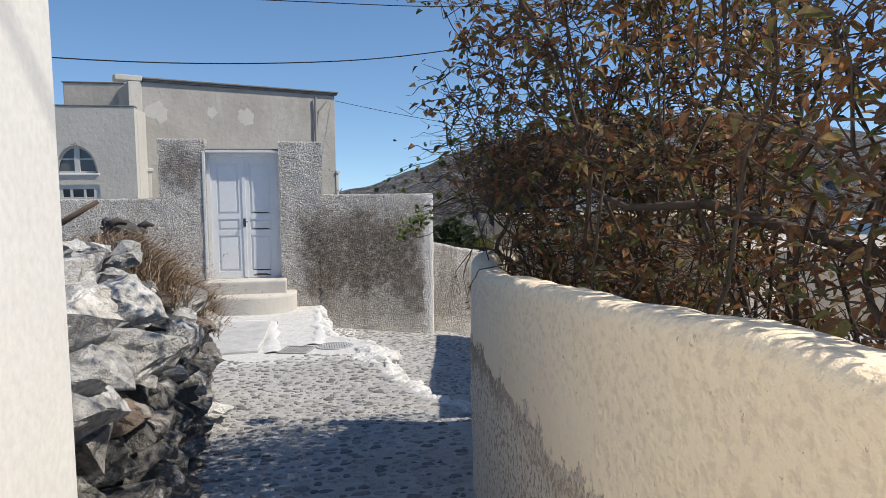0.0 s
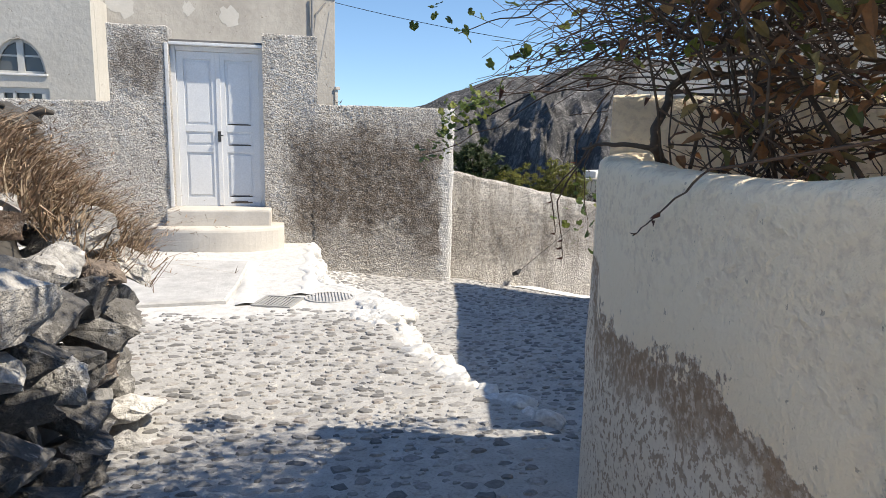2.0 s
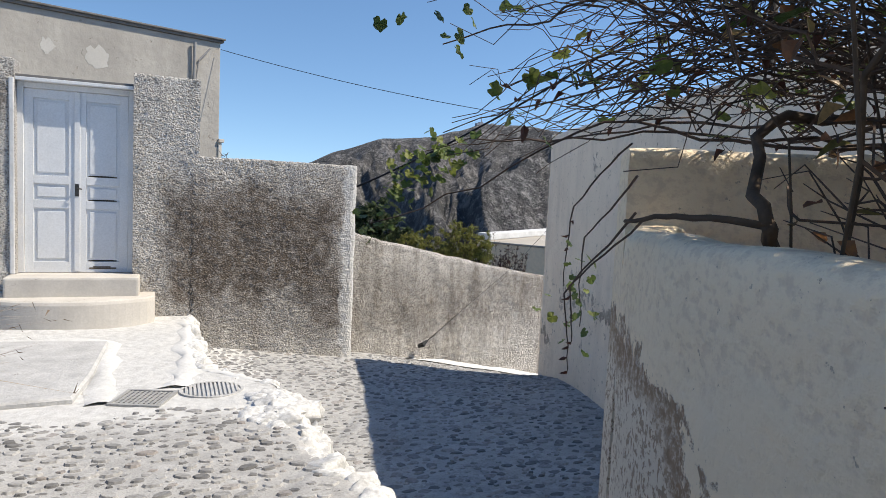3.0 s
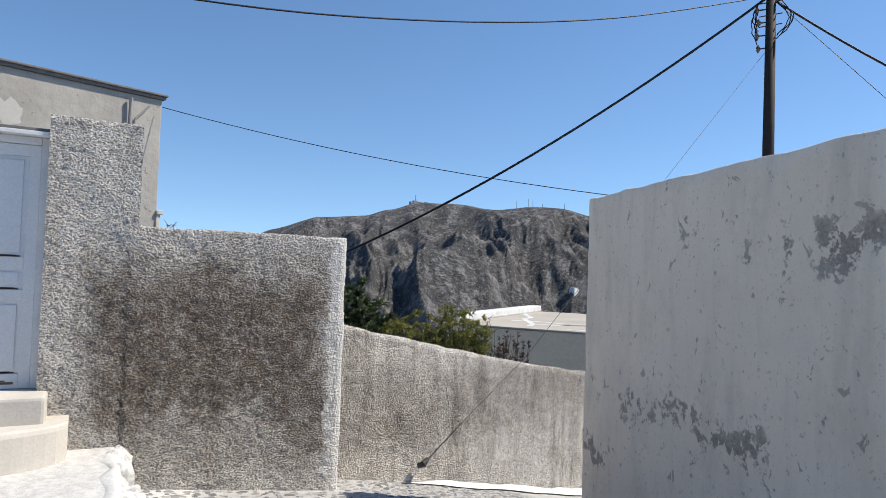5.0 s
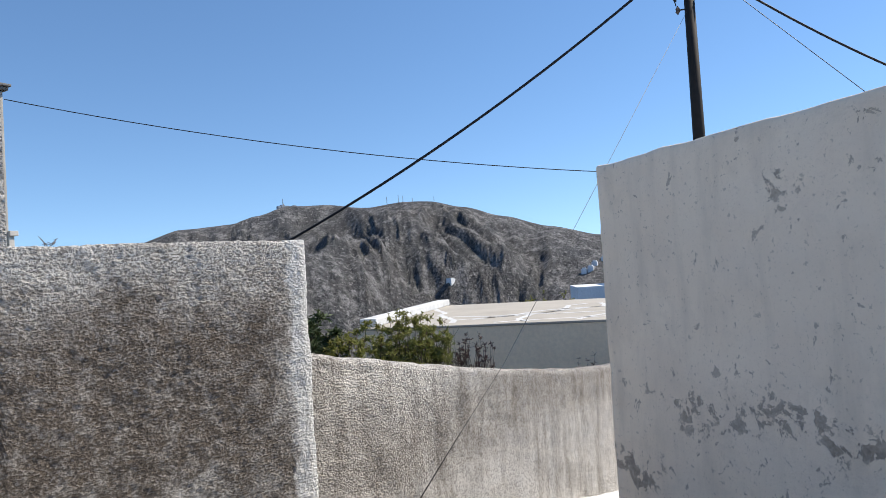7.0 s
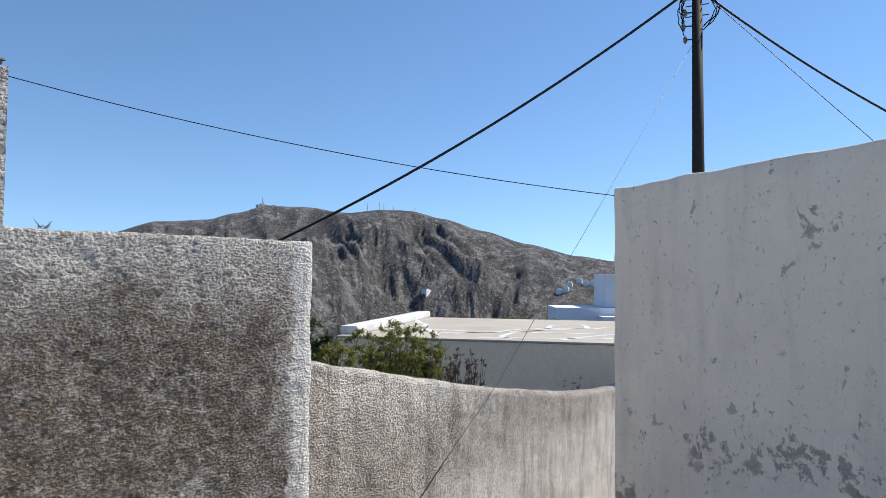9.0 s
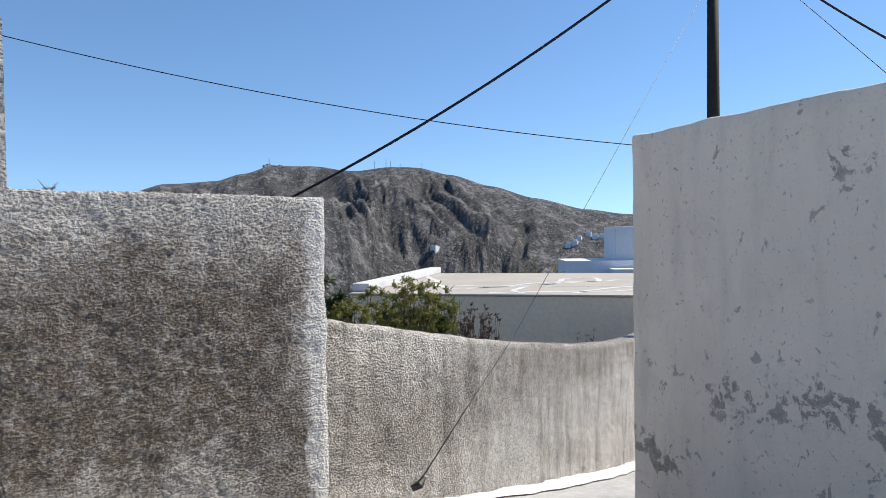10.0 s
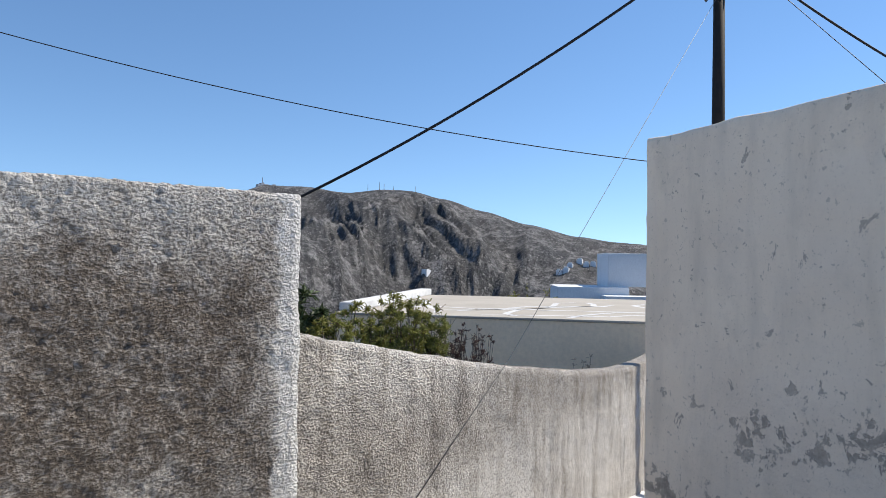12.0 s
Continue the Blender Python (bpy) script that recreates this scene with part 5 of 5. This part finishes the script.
def build_pole():
    pole = thing("utility_pole", "dark tarred wooden utility pole with wire fittings", "utility pole", at=(PX, PY, -2.9))
    v, f = [], []
    tube(v, f, [(0, 0, 0), (0, 0, 3), (0, 0, 6), (0, 0, PZ + 2.9)], [0.14, 0.13, 0.108, 0.085], 14)
    mesh_part("shaft", v, f, M_POLE, pole, smooth=True)
    v, f = [], []
    tube(v, f, [(0, 0, PZ + 2.88), (0, 0, PZ + 2.96), (0, 0, PZ + 3.01)], [0.105, 0.105, 0.05], 12)
    mesh_part("cap", v, f, M_CABLE, pole, "black cap")
    lx, ly = -0.56, 0.83
    for k in range(4):
        z = PZ + 2.9 - 0.42 - 0.25 * k
        out = 0.24 - 0.03 * (k % 2)
        v, f = [], []
        tube(v, f, [(lx * 0.05, ly * 0.05, z), (lx * out, ly * out, z)], [0.014, 0.014], 6)
        tube(v, f, [(lx * out, ly * out, z - 0.08), (lx * out, ly * out, z + 0.08)], [0.011, 0.011], 6)
        br = mesh_part("bracket", v, f, M_DARKMETAL, pole)
        v, f = [], []
        tube(v, f, [(lx * out, ly * out, z + d) for d in (-0.055, -0.025, 0.0, 0.025, 0.055)], [0.024, 0.042, 0.026, 0.042, 0.024], 8)
        mesh_part("insulator", v, f, M_CERAMIC, br, "brown ceramic insulator")
    rnd = random.Random(3)
    for k in range(9):
        z = PZ + 2.9
        s, bow = (0.22, rnd.uniform(0.03, 0.13)) if k < 5 else (-0.10, rnd.uniform(-0.30, -0.12))
        top, low = (rnd.uniform(0.15, 0.45), rnd.uniform(0.8, 1.25)) if k < 5 else (rnd.uniform(0.2, 0.35), rnd.uniform(0.75, 1.05))
        pts = []
        for t in range(11):
            o = s + bow * math.sin(math.pi * t / 10) + 0.012 * math.sin(2.3 * t + k)
            pts.append((lx * o, ly * o, z - top - (low - top) * t / 10))
        v, f = [], []
        tube(v, f, pts, [0.010] * 11, 5)
        mesh_part("drop_wire", v, f, M_CABLE, pole)
    for z in (PZ + 2.15, PZ + 2.35, PZ + 2.6):
        v, f = [], []
        tube(v, f, [(0.20 * lx, 0.20 * ly, z), (-0.2 * lx, -0.2 * ly, z + 0.02)], [0.011, 0.011], 5)
        mesh_part("step_bolt", v, f, M_DARKMETAL, pole)
    return pole


build_pole()
cable("thick_cable", line_between((PX - 0.08, PY - 0.05, 6.55), (-2.37, 24.6, -1.23), 1.45, 40), 0.024, M_CABLE, "thick black twisted cable slanting down from the pole")
cable("service_wire", line_between((1.06, 17.5, 3.72), (9.07, 11.94, 2.17), 0.233), 0.006, M_CABLE, "thin wire from the house corner across the lane")
span1 = [(-9.0, 11.2, 3.95), (-3.7, 12.0, 3.62), (0.45, 12.3, 3.72), (3.6, 12.7, 4.2), (7.0, 13.0, 5.02), (PX, PY, 6.57)]


cable("overhead_wire", smooth_line(span1), 0.010, M_CABLE, "black overhead wire sagging above the walls")
cable("overhead_wire", smooth_line([(-9.0, 11.6, 5.6), (-3.0, 12.2, 4.85), (0.9, 12.5, 4.8), (4.4, 12.8, 5.0), (7.4, 13.0, 5.55), (PX, PY, 6.65)]), 0.008, M_CABLE, "black overhead wire sagging above the walls")
cable("overhead_wire", line_between((PX - 0.1, PY, 6.42), (1.5, -6.0, 9.4), 0.6), 0.008, M_CABLE, "black overhead wire passing above the lane")
cable("thick_cable", line_between((PX + 0.1, PY, 6.51), (16.59, 10.08, 3.225), 0.275), 0.022, M_CABLE, "thick black twisted cable slanting down behind the wall")
cable("service_wire", line_between((PX + 0.08, PY, 6.51), (12.05, 10.45, 2.65), 0.0), 0.006, M_CABLE, "thin wire slanting down behind the wall")


def build_guy():
    guy = thing("guy_wire", "thin stay wire anchored at the foot of the low wall", "stay wire", at=(3.62, 12.2, -1.1))
    o = Vector((3.62, 12.2, -1.1))
    v, f = [], []
    tube(v, f, [tuple(Vector(p) - o) for p in ((3.62, 12.20, -1.12), (4.4, 12.40, -0.58), (5.25, 12.62, -0.02))], [0.0045, 0.004, 0.0035], 6)
    mesh_part("rod", v, f, M_GUY, guy, "rusty anchor rod", smooth=True)
    v, f = [], []
    tube(v, f, [tuple(Vector(p) - o) for p in ((5.25, 12.62, -0.02), (PX - 0.1, PY, 5.5))], [0.0035, 0.0035], 5)
    mesh_part("wire", v, f, M_GUY, guy)
    v, f = [], []
    tube(v, f, [(-0.06, 0.0, -0.03), (0.0, -0.04, 0.0), (0.06, -0.02, 0.05)], [0.03, 0.04, 0.02], 7)
    mesh_part("eye", v, f, M_DARKMETAL, guy, "rusty anchor eye")


build_guy()


# ---- beyond the low wall ----
def build_roof_house():
    ob = thing("flat_roof_house", "low house with a flat cement roof, cracks painted white", "house", at=(8.75, 21.82, -4.0))
    d = Vector((12.84 - 8.75, 16.58 - 21.82, 0)).normalized()
    ob.rotation_euler = (0, 0, math.atan2(d.y, d.x))
    W, D, H = 13.0, 8.2, 3.7
    box("wall", (0, W, 0, D, 0, H - 0.06), M_FARWALL, ob, bevel=0.02)
    box("roof", (-0.02, W, -0.03, D, H - 0.058, H), M_ROOF, ob, "cement roof slab", bevel=0.02)
    box("parapet", (-0.05, 0.4, 0.3, D, H + 0.002, H + 0.22), M_LIME, ob, "whitewashed parapet", bevel=0.04)
    rnd = random.Random(77)
    v, f = [], []
    for k in range(9):
        x, y = rnd.uniform(2.0, 9.5), rnd.uniform(0.2, 1.5)
        a = rnd.uniform(0.7, 1.6)
        pts = []
        for s in range(9):
            pts.append((x, y))
            a += rnd.gauss(0, 0.5)
            a = min(2.0, max(0.1, a))
            x += math.cos(a) * 0.75
            y += abs(math.sin(a)) * 0.75
            if y > D - 0.3:
                break
        for (ax, ay), (bx, by) in zip(pts, pts[1:]):
            n = Vector((by - ay, ax - bx)).normalized() * 0.085
            b = len(v)
            v += [(ax - n.x, ay - n.y, H + 0.004), (ax + n.x, ay + n.y, H + 0.004), (bx + n.x, by + n.y, H + 0.004), (bx - n.x, by - n.y, H + 0.004)]
            f.append((b, b + 1, b + 2, b + 3))
    pts = [(1.2 + 0.9 * k, 2.4 + 0.5 * wobble(k * 0.8, 1, 0)) for k in range(11)]
    for (ax, ay), (bx, by) in zip(pts, pts[1:]):
        n = Vector((by - ay, ax - bx)).normalized() * 0.09
        b = len(v)
        v += [(ax - n.x, ay - n.y, H + 0.005), (ax + n.x, ay + n.y, H + 0.005), (bx + n.x, by + n.y, H + 0.005), (bx - n.x, by - n.y, H + 0.005)]
        f.append((b, b + 1, b + 2, b + 3))
    mesh_part("painted_cracks", v, f, M_LIME, ob, "whitewashed crack lines")
    return ob


build_roof_house()


def build_far_house(at, yaw, boxes, label, windows=()):
    ob = thing("white_house", label, "house", at=at)
    ob.rotation_euler = (0, 0, radians(yaw))
    for b in boxes:
        box("wall", b, M_FARWHITE, ob, bevel=0.03)
    for w in windows:
        box("window", w, M_PANE, ob, bevel=0)
    return ob


build_far_house((35.2, 35.6, -8.0), -42, ((-1.6, 3.0, 0, 4, 0, 7.25), (1.2, 6.0, -1.5, -0.02, 0, 6.75), (1.75, 8.0, 0.5, 4.5, 7.252, 9.45)), "cubic white village house with stepped flat roofs")


def far_point(az, el, r):
    a = radians(az)
    return Vector((r * math.sin(a), 7.0 + r * math.cos(a), 1.15 + r * math.tan(radians(el))))


def slope_point(az, el):
    """Where the hillside first rises to this height of view, seen from the lane."""
    a, best = radians(az), None
    for q in bpy.data.objects["hillside_ground"].data.vertices:
        d = Vector((q.co.x, q.co.y - 7.0))
        r = d.length
        if r < 400 or abs(math.atan2(d.x, d.y) - a) > radians(0.06):
            continue
        if math.degrees(math.atan2(q.co.z - 1.15, r)) > el and (best is None or r < best[0]):
            best = (r, q.co.copy())
    return best[1] if best else far_point(az, el, 520)


build_far_house(tuple(slope_point(38.2, -1.45)), 20, ((-3, 2, -3, 3, -5, 3.2), (2.02, 5, -3, 2, -5, 2.2)), "small white house at the foot of the cliffs")
for az, el, s in ((50.4, -0.75, 1.0), (51.1, -0.55, 1.3), (51.7, -0.85, 0.9), (52.2, -0.6, 0.8), (50.0, -1.2, 0.9), (49.4, -1.5, 0.8)):
    build_far_house(tuple(slope_point(az, el)), az * 3 % 40, ((-3 * s, 3 * s, -3, 3, -6, 4), (-1.2 * s, 1.2 * s, -2, 2, 4.02, 5.5)), "small white chapel and houses on the hillside")


def build_summit():
    ob = thing("summit_station", "buildings and masts on the mountain summit", "building", at=tuple(far_point(25.2, 5.55, 985)))
    for x0, x1, h in ((-22, -14, 9), (-13, -4, 7), (8, 14, 8), (16, 30, 6), (-30, -23, 6)):
        box("block", (x0, x1, -5, 5, -14, h), M_SUMMIT, ob, bevel=0.1)
    for x, h in ((-16, 22), (-14.5, 12)):
        v, f = [], []
        tube(v, f, [(x, 0, 0), (x, 0, h)], [1.1, 0.7], 8)
        mesh_part("mast", v, f, M_SUMMIT, ob, "white mast")
    ob.scale = (0.62, 0.62, 0.62)
    ob2 = thing("antenna_group", "thin radio masts along the mountain ridge", "antenna", at=tuple(far_point(34.5, 5.5, 985)))
    for x, h in ((-25, 10), (-5, 14), (3, 12), (20, 9), (60, 12)):
        v, f = [], []
        tube(v, f, [(x, 0, -14), (x, 0, h)], [0.5, 0.35], 6)
        mesh_part("mast", v, f, M_SUMMIT, ob2)


M_SUMMIT = plain("summit_masonry", (0.40, 0.42, 0.45), (0.32, 0.34, 0.37), 0.05, 1.0, bump=0.1)
build_summit()


def build_bush(name, label, centre, size, n, material, seed, leaf=(0.03, 0.06), bare=0.0, ground=-1.6):
    ob = thing(name, label, "shrub", at=(centre[0], centre[1], ground))
    rnd = random.Random(seed)
    sv, sf, lv, lf = [], [], [], []
    c = Vector((0, 0, centre[2] - ground))
    for k in range(n):
        d = Vector((rnd.gauss(0, 1), rnd.gauss(0, 1), abs(rnd.gauss(0.3, 0.8)))).normalized()
        r = rnd.uniform(0.5, 0.98)
        e = c + Vector((d.x * size[0] * r, d.y * size[1] * r, d.z * size[2] * r))
        s = Vector((rnd.gauss(0, 0.06), rnd.gauss(0, 0.06), 0))
        line = wander(rnd, s, e, 7, 0.12)
        tube(sv, sf, line, [0.008 * (1 - 0.1 * i) for i in range(8)], 4)
        for i in range(3, 8):
            for _ in range(5):
                e2 = line[i] + Vector((rnd.gauss(0, 1), rnd.gauss(0, 1), rnd.gauss(0.5, 0.8))).normalized() * rnd.uniform(0.05, 0.16) * max(size)
                tube(sv, sf, [line[i], line[i].lerp(e2, 0.5), e2], [0.004, 0.003, 0.0015], 3)
                if rnd.random() < bare:
                    continue
                for _ in range(12):
                    p = line[i].lerp(e2, rnd.random())
                    leaf_into(lv, lf, p, Vector((rnd.gauss(0, 1), rnd.gauss(0, 1), rnd.gauss(0.5, 0.8))), Vector((rnd.gauss(0, .6), rnd.gauss(0, .6), 1)), rnd.uniform(*leaf), rnd.uniform(leaf[0] * 0.3, leaf[0] * 0.6))
    tagged(mesh_part("branches", sv, sf, M_TWIG, ob), kind="stuff")
    if lv:
        tagged(mesh_part("foliage", lv, lf, material, ob), kind="stuff")
    return ob


build_bush("bush", "round yellow-green bush behind the low wall", (4.95, 14.0, -0.05), (0.62, 0.5, 0.70), 110, M_BUSH, 1, leaf=(0.03, 0.06))
build_bush("bush", "small yellow-green bush behind the low wall", (4.15, 14.0, 0.1), (0.38, 0.35, 0.55), 30, M_BUSH, 4, leaf=(0.035, 0.07))
build_bush("oleander", "dark leathery-leaved oleander behind the wall", (3.4, 14.2, 0.25), (0.62, 0.45, 0.72), 46, M_BUSHDARK, 2, leaf=(0.07, 0.12))
build_bush("dry_bush", "bare brown twiggy bush behind the low wall", (5.9, 13.9, -0.2), (0.34, 0.3, 0.46), 60, M_DRYLEAF, 3, leaf=(0.015, 0.03), bare=0.55)
build_bush("dry_bush", "bare thorny twigs beside the green bush", (5.45, 14.0, -0.2), (0.22, 0.2, 0.78), 10, M_DRYLEAF, 6, leaf=(0.012, 0.02), bare=0.85)
build_bush("dry_bush", "low grey thorn twigs against the roof wall", (9.4, 15.0, -1.0), (0.45, 0.2, 0.55), 14, M_DRYLEAF, 7, leaf=(0.012, 0.02), bare=0.8)
build_bush("dry_bush", "small dry stalks behind the stained wall", (0.8, 12.4, 1.25), (0.16, 0.12, 0.42), 9, M_DRYLEAF, 12, leaf=(0.01, 0.02), bare=0.85, ground=-0.8)
build_bush("tree", "sparse yellow-green treetop beyond the flat roof", (21.5, 27.3, -1.5), (1.9, 1.0, 1.35), 40, M_BUSH, 9, leaf=(0.08, 0.16), bare=0.3, ground=-5.0)


# ---- cobbles of the lane, last ----
def build_cobbles():
    rnd = random.Random(99)
    v, f = [], []
    near = []
    taken = {}
    for k in range(56000):
        x, y = rnd.uniform(-2.4, 5.0), rnd.uniform(-0.5, 12.4)
        if x < -0.62 and not 6.2 - 0.3 * (x + 0.62) < y < 8.25:
            continue
        if x < 2.2 or y > 5.2:
            pass
        else:
            continue
        kx = kerb_x(y)
        if y > 5.3 and abs(x - kx - 0.02) < 0.14:
            continue
        if y < 5.0 and x > 0.80 + 0.1 * y:
            continue
        if x < kx and y > 8.05 + 0.2 * wobble(x, y, 0, 1.5):
            continue
        px = 4.66 - (10.63 - y) * 0.2893
        if x > px - 0.03 and y < 10.8:
            continue
        if y > 11.5 and x < 2.45 or y > 12.0 + 0.25 * (x - 2.6):
            continue
        r = rnd.uniform(0.018, 0.06)
        cell = (int(x / 0.14), int(y / 0.14))
        if any((x - a) ** 2 + ((y - b) * 1.25) ** 2 < (r + c) ** 2 * 0.80 for i in (-1, 0, 1) for j in (-1, 0, 1) for a, b, c in taken.get((cell[0] + i, cell[1] + j), ())):
            continue
        taken.setdefault(cell, []).append((x, y, r))
        if -0.55 < x < 1.0 and 5.2 < y < 7.6 and len(near) < 300 and r > 0.036:
            near.append((x, y, r))
            continue
        n = rnd.choice((6, 7, 8))
        z0 = ground_z(x, y)
        ht = rnd.uniform(0.002, 0.011)
        a0 = rnd.uniform(0, 6.28)
        b = len(v)
        asp = rnd.uniform(0.55, 0.95)
        rr = [r * rnd.uniform(0.65, 1.2) for _ in range(n)]
        for k2 in range(n):
            q = a0 + 6.2832 * k2 / n
            v.append((x + rr[k2] * 1.15 * math.cos(q), y + rr[k2] * asp * math.sin(q), ground_z(x + rr[k2] * math.cos(q), y + rr[k2] * asp * math.sin(q)) - 0.004))
        for k2 in range(n):
            q = a0 + 6.2832 * k2 / n
            v.append((x + rr[k2] * 0.85 * math.cos(q), y + rr[k2] * asp * 0.72 * math.sin(q), z0 + ht + rnd.uniform(-0.003, 0.003)))
        for k2 in range(n):
            m2 = (k2 + 1) % n
            f.append((b + k2, b + m2, b + n + m2, b + n + k2))
        f.append(tuple(b + n + k2 for k2 in range(n)))
    st = mesh_part("cobbles", v, f, M_COBBLE, ground)
    tagged(st, "small grey cobbles bedded in mortar", "", kind="stuff")
    meshes = []
    for s in range(10):
        bm = bmesh.new()
        n = 8
        lo = [bm.verts.new((1.1 * math.cos(6.2832 * k / n) * rnd.uniform(0.85, 1.15), 0.75 * math.sin(6.2832 * k / n) * rnd.uniform(0.85, 1.15), -0.5)) for k in range(n)]
        hi = [bm.verts.new((p.co.x * 0.8, p.co.y * 0.8, 0.85 + rnd.uniform(-0.15, 0.15))) for p in lo]
        for k in range(n):
            bm.faces.new((lo[k], lo[(k + 1) % n], hi[(k + 1) % n], hi[k]))
        bm.faces.new(hi)
        me = bpy.data.meshes.new("cobble")
        bm.normal_update()
        bm.to_mesh(me)
        bm.free()
        me.materials.append(M_COBBLE_ONE)
        meshes.append(me)
    for x, y, r in near:
        ob = new("cobble", rnd.choice(meshes))
        ob.parent = ground
        ob.matrix_basis = Matrix.LocRotScale((x, y, ground_z(x, y)), Euler((-0.08, 0, rnd.uniform(-0.5, 0.5))), Vector((r, r, 0.012)))


build_cobbles()
